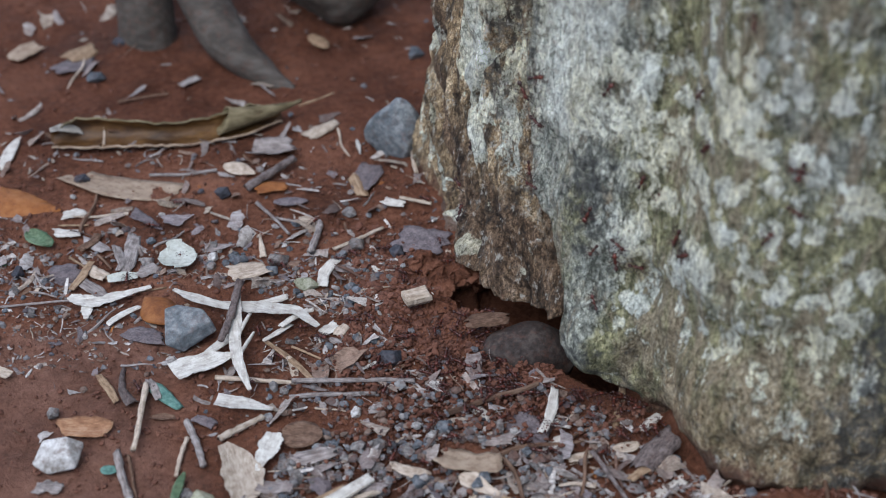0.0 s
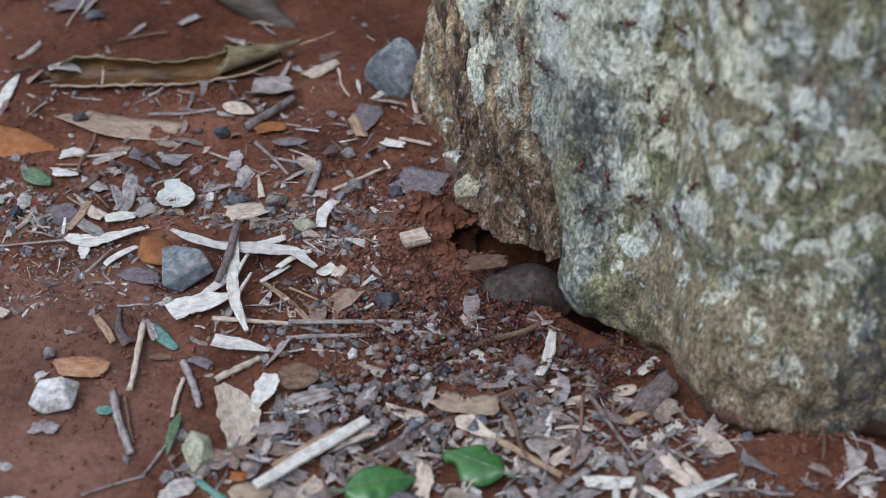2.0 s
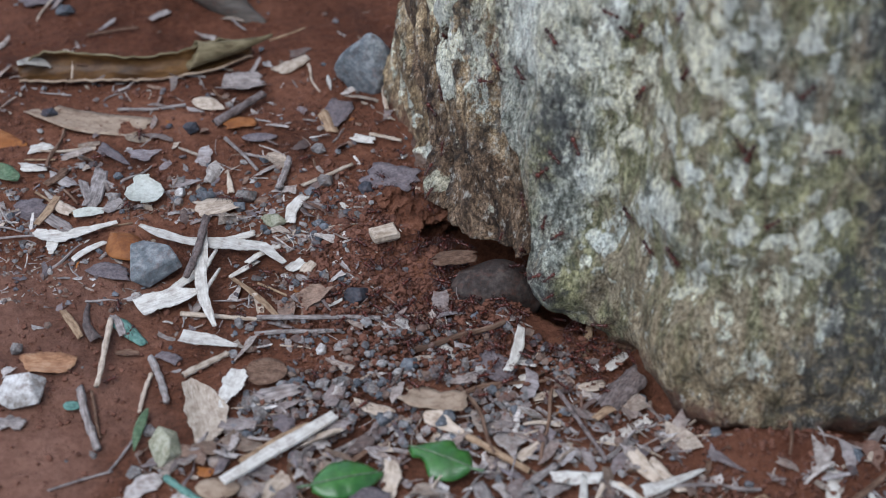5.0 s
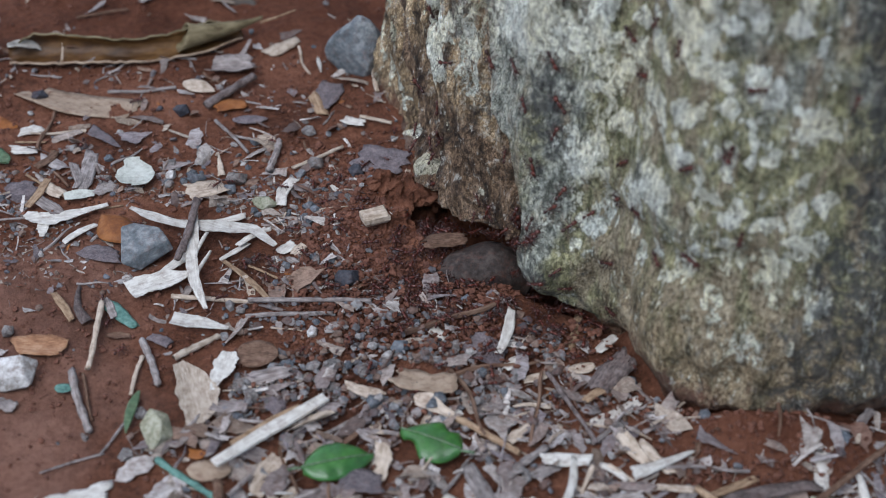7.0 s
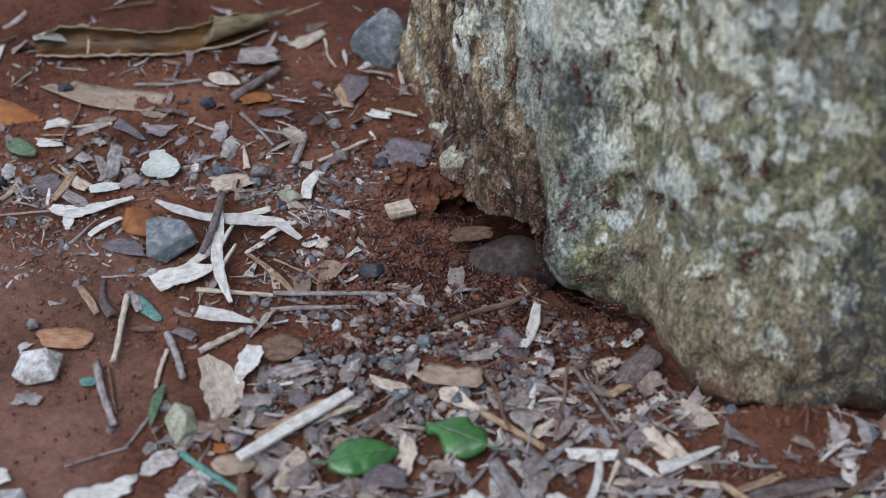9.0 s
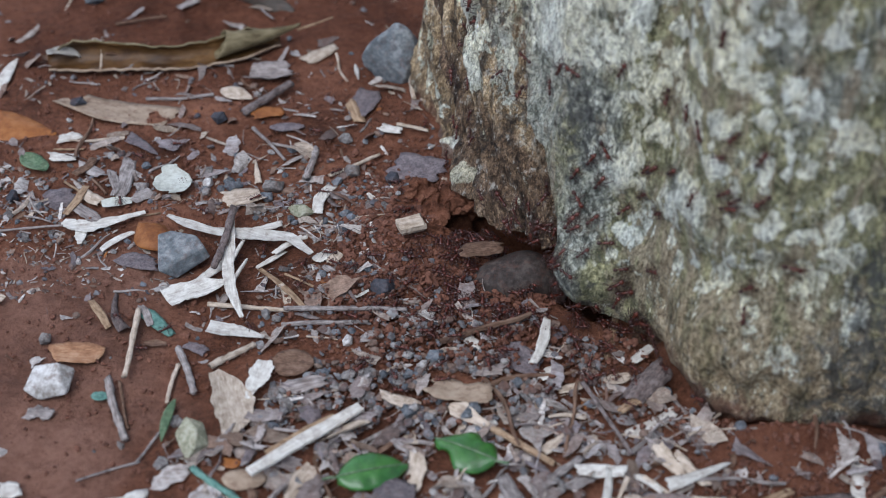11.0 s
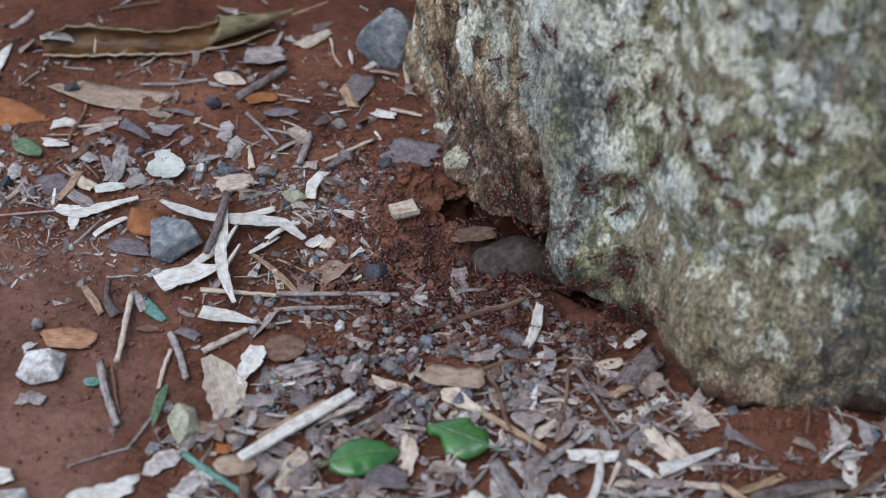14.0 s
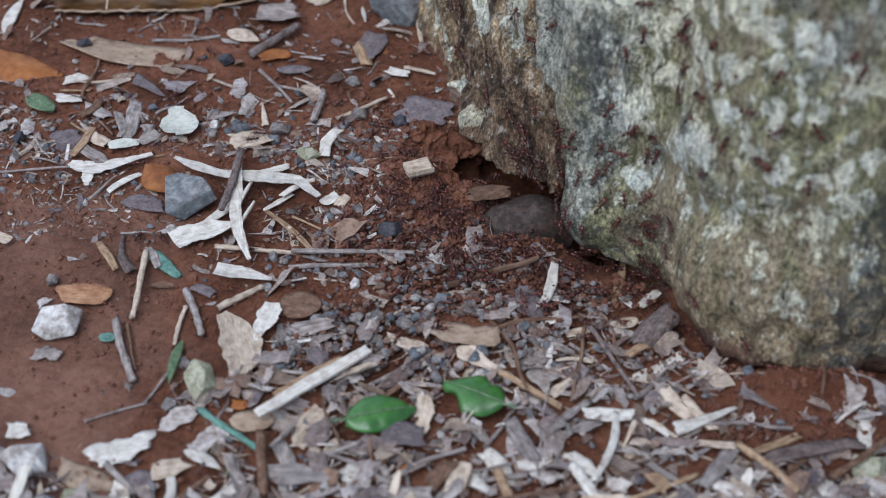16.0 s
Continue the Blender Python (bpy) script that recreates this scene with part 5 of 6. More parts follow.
ribbon("stick", "tan", [[(-0.0690, -0.1425, 0.0026), (-0.0560, -0.1310, 0.0036), (-0.0440, -0.1210, 0.0020)]], thick=0.0024, lift=0.0045, rag=0.08, label="brownish bark half of a split stick in the litter")
ribbon("wood_chip", "cream", [[(-0.0222, -0.0030, 0.0080), (-0.0110, 0.0012, 0.0088)]], thick=0.0060, lift=0.0050, rag=0.03, label="blocky pale wood chip at the mouth of the nest")
ribbon("wood_chip", "cream", [[(-0.2070, -0.0440, 0.0030), (-0.1985, -0.0462, 0.0062), (-0.1905, -0.0505, 0.0050)]], lift=0.003, rag=0.06)
ribbon("wood_chip", "eggshell", [[(-0.1585, 0.0178, 0.0050), (-0.1525, 0.0195, 0.0075), (-0.1450, 0.0206, 0.0040)]], thick=0.0007, lift=0.003, rag=0.03)
ribbon("wood_chip", "tan", [[(-0.1740, 0.0120, 0.0030), (-0.1705, 0.0220, 0.0042), (-0.1680, 0.0335, 0.0030)]], lift=0.004, rag=0.08)


def rolled_leaf():
    """A long dead leaf rolled into a trough, its far end folded shut."""
    rng = np.random.default_rng(3)
    leaf = tagged(new("leaf"), "long dead olive-brown leaf rolled up on the soil", "leaf")
    n, k, L = 44, 18, 0.118
    verts, tip_verts = [], []
    for i in range(n):
        s = i / (n - 1)
        r = 0.0080 * (0.90 + 0.10 * math.sin(s * 9)) * (0.55 + 0.45 * min(1.0, s / 0.12)) * (1 - 0.12 * s)
        if s > 0.86:
            r *= 1 - 0.55 * ((s - 0.86) / 0.14)
        wav = 17 * math.sin(s * 15 + 1) + 9 * math.sin(s * 33)
        a0, a1 = math.radians(-52 + 11 * math.sin(s * 8 + 2)), math.radians(138 + wav)
        for j in range(k):
            a = a0 + (a1 - a0) * j / (k - 1)
            # the open side faces the front
            verts.append(((s - 0.5) * L, 0.010 * (2 * s - 1) ** 2 + 0.0016 * math.sin(s * 7) + r * math.sin(a) * 1.1, r * (1 - math.cos(a)) * 0.95 + 0.0006 * rng.uniform(-1, 1)))
    f = grid_faces(n, k)
    me = mesh_of("blade", verts, f, M["rollin"])
    ob = part("blade", me, leaf, "olive-brown inner face of the rolled leaf")
    th = ob.modifiers.new("thickness", "SOLIDIFY")
    th.thickness = 0.0006
    def rim(j, name, r, tint, label):
        pts = [verts[i * k + j] for i in range(n)]
        v = []
        for i, p in enumerate(pts):
            for q in range(6):
                b = 2 * math.pi * q / 6
                v.append((p[0], p[1] + r * math.cos(b), p[2] + r * math.sin(b)))
        part(name, mesh_of(name, v, grid_faces(n, 6, True), M[tint]), leaf, label)
    rim(0, "front_edge", 0.0007, "tanleaf", "pale dry leaf edge")
    rim(k - 1, "back_edge", 0.0006, "rollout", "curled khaki leaf edge")
    # the far third folded over into a cone
    v = []
    for i in range(18):
        s = i / 17
        r = 0.0082 * (1 - 0.90 * s ** 0.9)
        for j in range(16):
            a = 2 * math.pi * j / 16
            v.append((0.028 + s * 0.042 + 0.0035 * math.sin(a) * (1 - s), 0.0025 + 0.010 * s * s + r * math.cos(a) * 0.85, 0.0085 + 0.001 * s + r * math.sin(a) * 0.9 + 0.0004 * math.sin(a * 3 + s * 9)))
    ob = part("folded_tip", mesh_of("folded_tip", v, grid_faces(18, 16, True), M["rollout"]), leaf, "khaki back of the leaf folded over")
    ob.modifiers.new("thickness", "SOLIDIFY").thickness = 0.0005
    # pale cross vein
    v = []
    i = 9
    for j in range(k):
        p = verts[i * k + j]
        for q in range(5):
            b = 2 * math.pi * q / 5
            v.append((p[0] + 0.0007 * math.cos(b) + 0.004 * (j / k) , p[1] * 0.93, p[2] + 0.0007 * math.sin(b) + 0.0004))
    part("vein", mesh_of("vein", v, grid_faces(k, 5, True), M["cream"]), leaf, "pale split vein")
    vv, ff = sheet(0.019, 0.009, 0.0006, rng, "taper", 0.35, 0.1, 0.3, 0.15)
    flap = part("torn_end", mesh_of("torn_end", vv, ff, M["white"]), leaf, "bleached torn leaf end")
    flap.matrix_local = pose(-0.051, 0.011, 0.0080, -35, -18, 214)
    vv, ff = rod(0.02, 0.0007, 0.0004, rng)
    stem = part("petiole", mesh_of("petiole", vv, ff, M["tan"]), leaf)
    stem.matrix_local = pose(0.078, 0.0135, 0.0085, 0, -8, 14)
    leaf.matrix_world = pose(-0.1440, 0.1325, 0.0010, 0, 0, 11.0)


rolled_leaf()


def broad_leaf(x, y, turn, length, width, lift, tip, roll, seed, bite):
    """A fallen green leaf: blade, midrib and short stalk."""
    rng = np.random.default_rng(seed)
    leaf = tagged(new("leaf"), "fresh bright green leaf fallen on the brown litter", "leaf")
    v, f = sheet(length, width, 0.0005, rng, "leaf", -0.22, -0.18, 0.25, 0.06, n=26, k=11)
    v = np.array(v)
    for bx, by, br in bite:
        d = np.hypot(v[:, 0] - bx * length, v[:, 1] - by * width)
        v[:, 1] -= np.where(d < br * width, (br * width - d) * np.sign(by), 0)
    v[:, 2] += 0.0006 * np.sin(v[:, 0] * 900) * np.abs(v[:, 1]) / width
    part("blade", mesh_of("blade", v.tolist(), f, M["green"]), leaf)
    rv, rf = rod(length * 1.02, 0.0005, 0.0003, rng, 0.0, 0.01, n=20, k=6)
    rv = np.array(rv)
    rv[:, 2] += -0.18 * (2 * rv[:, 0] / length) ** 2 * length * 0.25 + 0.0004
    part("midrib", mesh_of("midrib", rv.tolist(), rf, M["dullgreen"]), leaf, "paler green midrib")
    rv, rf = rod(0.006, 0.0006, 0.0005, rng)
    stalk = part("stalk", mesh_of("stalk", rv, rf, M["dullgreen"]), leaf)
    stalk.matrix_local = pose(-length / 2 - 0.0025, 0, -0.18 * length * 0.25, 0, 10, 5)
    KEEP.append((x, y, math.radians(turn), length / 2, width / 2))
    leaf.matrix_world = pose(x, y, float(ground_z(x, y)) + lift) @ pose(0, 0, 0, 0, 0, turn) @ pose(0, 0, 0, roll, tip, 0)


broad_leaf(-0.0275, -0.1582, 14, 0.0279, 0.0163, 0.0085, 0, 14, 4, ())
broad_leaf(0.0078, -0.1465, 154, 0.0260, 0.0193, 0.0085, 0, -10, 6, ((0.28, 0.5, 0.34), (-0.2, -0.5, 0.2)))


# ---- scattered litter: pieces that can be told apart, and the rest as stuff ----
strew = np.random.default_rng(21)
POOL = {}
UNIT = 0.012


def pool(kind, tint, count=10):
    """A few shared meshes for alike pieces of unit length."""
    key = (kind, tint)
    if key not in POOL:
        made = []
        for _ in range(count):
            if kind in ("pebble",):
                v, f = crag(0.5, strew.uniform(0.30, 0.48), strew.uniform(0.20, 0.36), strew, int(strew.integers(11, 17)), 0.0)
                v = v.tolist()
            elif kind in ("twig", "straw"):
                v, f = rod(1.0, strew.uniform(0.018, 0.045), strew.uniform(0.012, 0.03), strew, strew.uniform(-0.2, 0.2), 0.10, 8, 6)
            else:
                v, f = sheet(1.0, strew.uniform(0.12, 0.42) if kind == "wood_chip" else strew.uniform(0.25, 0.7), 0.05, strew, strew.choice(["torn", "torn", "fan", "taper"]), strew.uniform(-0.3, 0.3), strew.uniform(-0.25, 0.25), strew.uniform(-0.6, 0.6), 0.3, 8, 4)
            v = (np.array(v) * UNIT).tolist()
            made.append((v, f, mesh_of(kind, v, f, M[tint], False)))
        POOL[key] = made
    return POOL[key]


def in_mulch(x, y):
    """How thick the litter lies, 0 to 1."""
    edge = -0.065 - 0.055 * sstep(0.0, -0.10, x) + 0.02 * vnoise(x / 0.03, y / 0.03, 0, 51)
    m = sstep(0.015, -0.02, y - edge)
    left = sstep(-0.115, -0.085, x + 0.02 * vnoise(x / 0.02, y / 0.02, 0, 52))
    m = m * np.maximum(left, sstep(-0.165, -0.185, y))
    m = m * (1 - 0.9 * np.exp(-(((x - 0.138) / 0.038) ** 2 + ((y + 0.138) / 0.018) ** 2) ** 2))
    band = 0.55 * np.exp(-((y - 0.015 + 0.1 * (x + 0.1)) / 0.035) ** 2) * sstep(-0.02, -0.05, x)
    heap = 0.9 * np.exp(-((x + 0.015) / 0.075) ** 2 - ((y + 0.050) / 0.030) ** 2)
    back = 0.20 * sstep(0.03, 0.06, y) * (1 - sstep(0.13, 0.16, y)) + 0.06
    return np.maximum.reduce([m, band, heap, back * np.ones_like(m)])


def in_gravel(x, y):
    """Where gravel and red crumbs lie in place of chips, 0 to 1."""
    stones = np.exp(-(((x + 0.020) / 0.064) ** 2 + ((y + 0.096) / 0.036) ** 2) ** 2)
    crumbs = np.exp(-(((x - 0.055) / 0.048) ** 2 + ((y + 0.075) / 0.030) ** 2) ** 2)
    return np.maximum(0.85 * stones, 0.9 * crumbs)


def by_nest(x, y):
    """The trampled red ring round the nest, 0 to 1."""
    return np.exp(-(((x - 0.014) / 0.052) ** 2 + ((y + 0.022) / 0.036) ** 2) ** 2)


def clear_of_trunk(x, y, gap=0.002):
    d = np.degrees(np.arctan2(y - AXIS_Y, x - AXIS_X)) % 360
    return np.hypot(x - AXIS_X, y - AXIS_Y) > trunk_r(d, 0.022) + gap


def spots(count, power, bounds=(-0.24, 0.24, -0.24, 0.20), hollow=False, shun=0.0):
    out = []
    while len(out) < count:
        x, y = strew.uniform(bounds[0], bounds[1], 400), strew.uniform(bounds[2], bounds[3], 400)
        ok = clear_of_trunk(x, y) & (strew.random(400) < in_mulch(x, y) ** power * (1 - shun * in_gravel(x, y)) * (1 - (0.0 if hollow else 0.86) * by_nest(x, y)))
        if not hollow:
            ok &= ~((np.hypot(x - 0.006, y - 0.010) < 0.014) | (np.hypot(x - 0.034, y + 0.026) < 0.016))
        if not hollow:
            for kx, ky, ka, kl, kw in KEEP:
                u, w = (x - kx) * math.cos(ka) + (y - ky) * math.sin(ka), -(x - kx) * math.sin(ka) + (y - ky) * math.cos(ka)
                ok &= ~((np.abs(u) < kl + 0.0005) & (np.abs(w) < kw + 0.0012))
        out += list(zip(x[ok], y[ok]))
    return out[:count]


def strewn(kind, tint, count, lo, hi, power, group, lift=0.12, tilt=20, bounds=(-0.24, 0.24, -0.24, 0.20)):
    places = np.array(spots(count, power, bounds, shun=0.0 if kind == "pebble" else 0.8))
    for (x, y), z, deep in zip(places, ground_z(places[:, 0], places[:, 1]), in_mulch(places[:, 0], places[:, 1])):
        if y > 0.03 and tint in ("white", "cream", "tan") and kind != "straw" and strew.random() < 0.75:
            continue
        size = lo * (hi / lo) ** (strew.random() ** 1.4) * (1.0 if y < -0.09 or kind in ("twig", "straw") else 0.66 if y < 0.03 else 0.5)
        v, f, me = pool(kind, tint)[strew.integers(10)]
        ob = name_it(new(kind, me), kind, tint, group)
        up = size * lift + (0.003 * strew.random() if deep > 0.6 else 0)
        ob.matrix_world = pose(x, y, float(z) + up, strew.normal() * tilt, strew.normal() * tilt, strew.uniform(0, 360)) @ Matrix.Scale(size / UNIT, 4)


strewn("pebble", "grey", 120, 0.0030, 0.0085, 1.0, "pebbles in the litter")
strewn("pebble", "blue", 60, 0.0035, 0.0095, 1.0, "pebbles in the litter")
strewn("pebble", "blue", 20, 0.0035, 0.0085, 0.3, "pebbles in the litter", 0.3, bounds=(-0.075, 0.06, -0.125, -0.060))
strewn("pebble", "grey", 34, 0.0032, 0.0085, 0.3, "pebbles in the litter", 0.3, bounds=(-0.075, 0.06, -0.125, -0.060))
strewn("pebble", "quartz", 30, 0.002, 0.006, 1.2, "pebbles in the litter")
strewn("wood_chip", "cream", 80, 0.007, 0.024, 1.6, "wood chips in the litter")
strewn("wood_chip", "greywood", 60, 0.007, 0.026, 1.6, "wood chips in the litter")
strewn("wood_chip", "white", 58, 0.007, 0.026, 1.6, "wood chips in the litter")
strewn("wood_chip", "brown", 60, 0.005, 0.020, 1.3, "wood chips in the litter")
strewn("bark_flake", "bark", 80, 0.005, 0.015, 1.3, "bark flakes in the litter")
strewn("bark_flake", "violet", 110, 0.004, 0.013, 1.1, "bark flakes in the litter")
strewn("bark_flake", "greywood", 100, 0.004, 0.016, 1.3, "bark flakes in the litter")
BAND = (-0.205, -0.025, -0.035, 0.058)
strewn("wood_chip", "white", 16, 0.004, 0.011, 0.3, "wood chips in the litter", bounds=BAND)
strewn("wood_chip", "cream", 14, 0.004, 0.011, 0.3, "wood chips in the litter", bounds=BAND)
strewn("bark_flake", "greywood", 24, 0.004, 0.012, 0.3, "bark flakes in the litter", bounds=BAND)
strewn("bark_flake", "violet", 24, 0.004, 0.012, 0.3, "bark flakes in the litter", bounds=BAND)
strewn("pebble", "blue", 26, 0.005, 0.012, 0.3, "pebbles in the litter", bounds=BAND)
strewn("pebble", "grey", 22, 0.005, 0.011, 0.3, "pebbles in the litter", bounds=BAND)
strewn("leaf_fragment", "tanleaf", 16, 0.005, 0.014, 1.6, "leaf fragments in the litter")
strewn("leaf_fragment", "orange", 22, 0.004, 0.011, 1.0, "leaf fragments in the litter")
strewn("leaf_fragment", "dullgreen", 8, 0.005, 0.012, 1.6, "leaf fragments in the litter")
strewn("twig", "greywood", 150, 0.012, 0.038, 1.5, "twigs in the litter", 0.05, 5)
strewn("twig", "brown", 45, 0.012, 0.045, 1.3, "twigs in the litter", 0.05, 5)
strewn("straw", "cream", 110, 0.008, 0.030, 1.3, "straws in the litter", 0.05, 6)


def heap(name, tint, kinds, count, lo, hi, power, label, lift=0.25, tilt=0.35, bounds=(-0.26, 0.26, -0.26, 0.30)):
    """Bits too many to count, in one mesh."""
    verts, faces, base = [], [], 0
    places = np.array(spots(count, power, bounds, name == "soil_crumbs", 0.85 if name == "mulch" else 0.0))
    for (x, y), z, deep in zip(places, ground_z(places[:, 0], places[:, 1]), in_mulch(places[:, 0], places[:, 1])):
        kind = kinds[strew.integers(len(kinds))]
        v, f, _ = pool(kind, tint)[strew.integers(10)]
        size = lo * (hi / lo) ** (strew.random() ** 1.6)
        turn = Euler((strew.normal() * tilt, strew.normal() * tilt, strew.uniform(0, 6.28))).to_matrix()
        verts.append(np.array(v) * (size / UNIT) @ np.array(turn).T + np.array([x, y, z + size * lift + (0.003 * strew.random() if deep > 0.6 else 0)]))
        faces += [tuple(q + base for q in g) for g in f]
        base += len(v)
    verts = np.concatenate(verts).tolist()
    tagged(new(name, mesh_of(name, verts, faces, M[tint], False)), label, name.replace("_", " "), kind="stuff")


heap("gravel", "gravel", ["pebble"], 2300, 0.0016, 0.0058, 1.5, "fine grey gravel mixed into red soil")
heap("gravel", "gravel", ["pebble"], 620, 0.0018, 0.0060, 0.3, "grey gravel strewn before the trunk", 0.35, bounds=(-0.08, 0.06, -0.135, -0.058))
heap("mulch", "mulch", ["wood_chip", "bark_flake", "bark_flake", "twig"], 5200, 0.0034, 0.0165, 1.5, "small wood chips and bark shreds in the soil", 0.15)
heap("soil_crumbs", "crumb", ["pebble"], 5000, 0.0008, 0.0034, 0.25, "loose red-brown soil crumbs")
heap("soil_crumbs", "crumb", ["pebble"], 1500, 0.0012, 0.0050, 0.05, "red clods round the nest and the foot of the trunk", bounds=(-0.05, 0.09, -0.09, 0.06))
heap("soil_crumbs", "crumb", ["pebble"], 2600, 0.0010, 0.0042, 0.0, "trampled red crumbs round the nest", bounds=(-0.05, 0.07, -0.065, 0.04))
heap("soil_crumbs", "crumb", ["pebble"], 1100, 0.0008, 0.0034, 0.4, "red crumbs lodged between the gravel", 0.8, bounds=(-0.07, 0.095, -0.13, -0.03))
heap("gravel", "gravel", ["pebble"], 500, 0.0012, 0.0042, 0.3, "fine grit among the peeled chips", 0.2, bounds=(-0.22, 0.02, -0.05, 0.05))
heap("mulch", "mulch", ["wood_chip", "bark_flake"], 650, 0.0015, 0.0055, 0.3, "small shreds among the peeled chips", 0.15, bounds=(-0.22, 0.02, -0.05, 0.04))
heap("soil_crumbs", "crumb", ["pebble"], 2600, 0.0008, 0.0034, 0.0, "loose red crumbs on the open soil", bounds=(-0.24, 0.0, -0.12, 0.13))
heap("soil_crumbs", "crumb", ["pebble"], 900, 0.0009, 0.0036, 0.05, "red clods banked against the trunk", bounds=(0.09, 0.18, -0.165, -0.10))


# ---- ants ----
def ball(name, centre, radii, mat, parent, label="", k=10, turn=0.0):
    bm = bmesh.new()
    bmesh.ops.create_uvsphere(bm, u_segments=k, v_segments=7, radius=1.0)
    v = np.array([p.co for p in bm.verts])
    v[:, 1:] *= (1 - 0.18 * v[:, :1])
    v = v * np.array(radii)
    c, s = math.cos(turn), math.sin(turn)
    v = np.stack([v[:, 0] * c + v[:, 2] * s, v[:, 1], -v[:, 0] * s + v[:, 2] * c], -1) + np.array(centre)
    faces = [[q.index for q in f.verts] for f in bm.faces]
    bm.free()
    return part(name, mesh_of(name, v.tolist(), faces, mat), parent, label)


def limb(name, points, radii, mat, parent):
    verts, n = [], len(points)
    for i, p in enumerate(points):
        d = Vector(points[min(i + 1, n - 1)]) - Vector(points[max(i - 1, 0)])
        d.normalize()
        u = d.cross(Vector((0.31, 0.2, 0.93))).normalized()
        w = d.cross(u)
        for j in range(5):
            a = 2 * math.pi * j / 5
            verts.append(Vector(p) + (u * math.cos(a) + w * math.sin(a)) * radii[i])
    return part(name, mesh_of(name, verts, grid_faces(n, 5, True) + [tuple(range(5))[::-1], tuple(range(5 * n - 5, 5 * n))], mat), parent)


def build_ant():
    """A long-legged red-brown ant, nose along x, feet at z = 0."""
    ant = tagged(new("ant"), "red-brown long-legged ant crawling about the nest", "ant", "ants of the swarm")
    mm = 0.001
    head = ball("head", (3.3 * mm, 0, 2.0 * mm), (1.35 * mm, 1.15 * mm, 0.85 * mm), ANT, ant, "dark red heart-shaped head", turn=0.35)
    ball("thorax", (0.7 * mm, 0, 1.9 * mm), (1.95 * mm, 0.72 * mm, 0.75 * mm), ANT, ant)
    ball("waist", (-1.3 * mm, 0, 1.75 * mm), (0.75 * mm, 0.36 * mm, 0.44 * mm), ANT, ant)
    ball("abdomen", (-2.9 * mm, 0, 1.85 * mm), (1.45 * mm, 0.95 * mm, 0.90 * mm), ANT_DARK, ant, "glossy dark oval abdomen")
    for side in (-1, 1):
        limb("antenna", [(4.2 * mm, side * 0.5 * mm, 2.2 * mm), (5.2 * mm, side * 1.7 * mm, 2.9 * mm), (7.0 * mm, side * 2.0 * mm, 1.8 * mm)], [0.19 * mm, 0.18 * mm, 0.14 * mm], ANT_DARK, head)
        limb("jaw", [(4.3 * mm, side * 0.55 * mm, 1.5 * mm), (5.0 * mm, side * 0.4 * mm, 1.3 * mm), (5.2 * mm, side * 0.05 * mm, 1.25 * mm)], [0.22 * mm, 0.18 * mm, 0.06 * mm], ANT_DARK, head)
        for hip, knee, foot in ((1.6, 3.0, 5.0), (0.7, 0.9, 0.6), (-0.2, -1.9, -4.6)):
            limb("leg", [(hip * mm, side * 0.45 * mm, 1.5 * mm), (knee * mm, side * 2.4 * mm, 3.0 * mm), ((knee + foot) / 2 * mm, side * 3.5 * mm, 1.2 * mm), (foot * mm, side * 4.3 * mm, 0.0)], [0.21 * mm, 0.19 * mm, 0.14 * mm, 0.09 * mm], ANT_DARK, ant)
    return ant


crowd = np.random.default_rng(5)
ANTS = []


def ground_pose(x, y, heading, up=0.0):
    e = 0.003
    h = ground_z(np.array([x, x + e, x - e, x, x]), np.array([y, y, y, y + e, y - e]))
    n = Vector((-(h[1] - h[2]) / (2 * e), -(h[3] - h[4]) / (2 * e), 1)).normalized()
    f = Vector((math.cos(heading), math.sin(heading), 0))
    f = (f - n * f.dot(n)).normalized()
    m = Matrix((f, n.cross(f), n)).transposed().to_4x4()
    m.translation = Vector((x, y, float(h[0]) + up))
    return m


def bark_pose(deg, z, heading, up=0.0012):
    """heading: 90 degrees climbs."""
    q = [Vector(v) for v in trunk_at(np.array([deg, deg + 1.5, deg - 1.5, deg, deg]), np.array([z, z, z, z + 0.004, z - 0.004])).tolist()]
    p, a, b = q[0], q[1] - q[2], q[3] - q[4]
    n = a.cross(b).normalized()
    if n.dot(p - Vector((AXIS_X, AXIS_Y, p.z))) < 0:
        n = -n
    a = (a - n * a.dot(n)).normalized()
    b = n.cross(a)
    if b.z < 0:
        b = -b
    f = a * math.cos(heading) + b * math.sin(heading)
    m = Matrix((f, n.cross(f), n)).transposed().to_4x4()
    m.translation = p + n * up
    return m


STEP = 0.5
TIMES = [i * STEP for i in range(33)]


def bark_way(deg, z, heading, speed, t0):
    """A crawl over the bark that passes (deg, z) at t0."""
    rows = {}
    for direction in (1, -1):
        d, h, a = deg, z, heading
        times = [t for t in TIMES if t >= t0] if direction > 0 else [t for t in TIMES if t < t0][::-1]
        for t in times:
            rows[t] = (d, h, a)
            a += crowd.normal() * 0.28
            if h < 0.012 and math.sin(a) * direction < 0:
                a = -a * 0.5 + math.pi / 4
                a = min(max(a, rows[t][2] - 1.2), rows[t][2] + 1.2)
            d += direction * math.cos(a) * speed * STEP / 0.16 * 180 / math.pi
            h += direction * math.sin(a) * speed * STEP
            d, h = min(max(d, 166), 276), min(max(h, 0.006), 0.30)
    return [(t, bark_pose(*rows[t])) for t in TIMES]


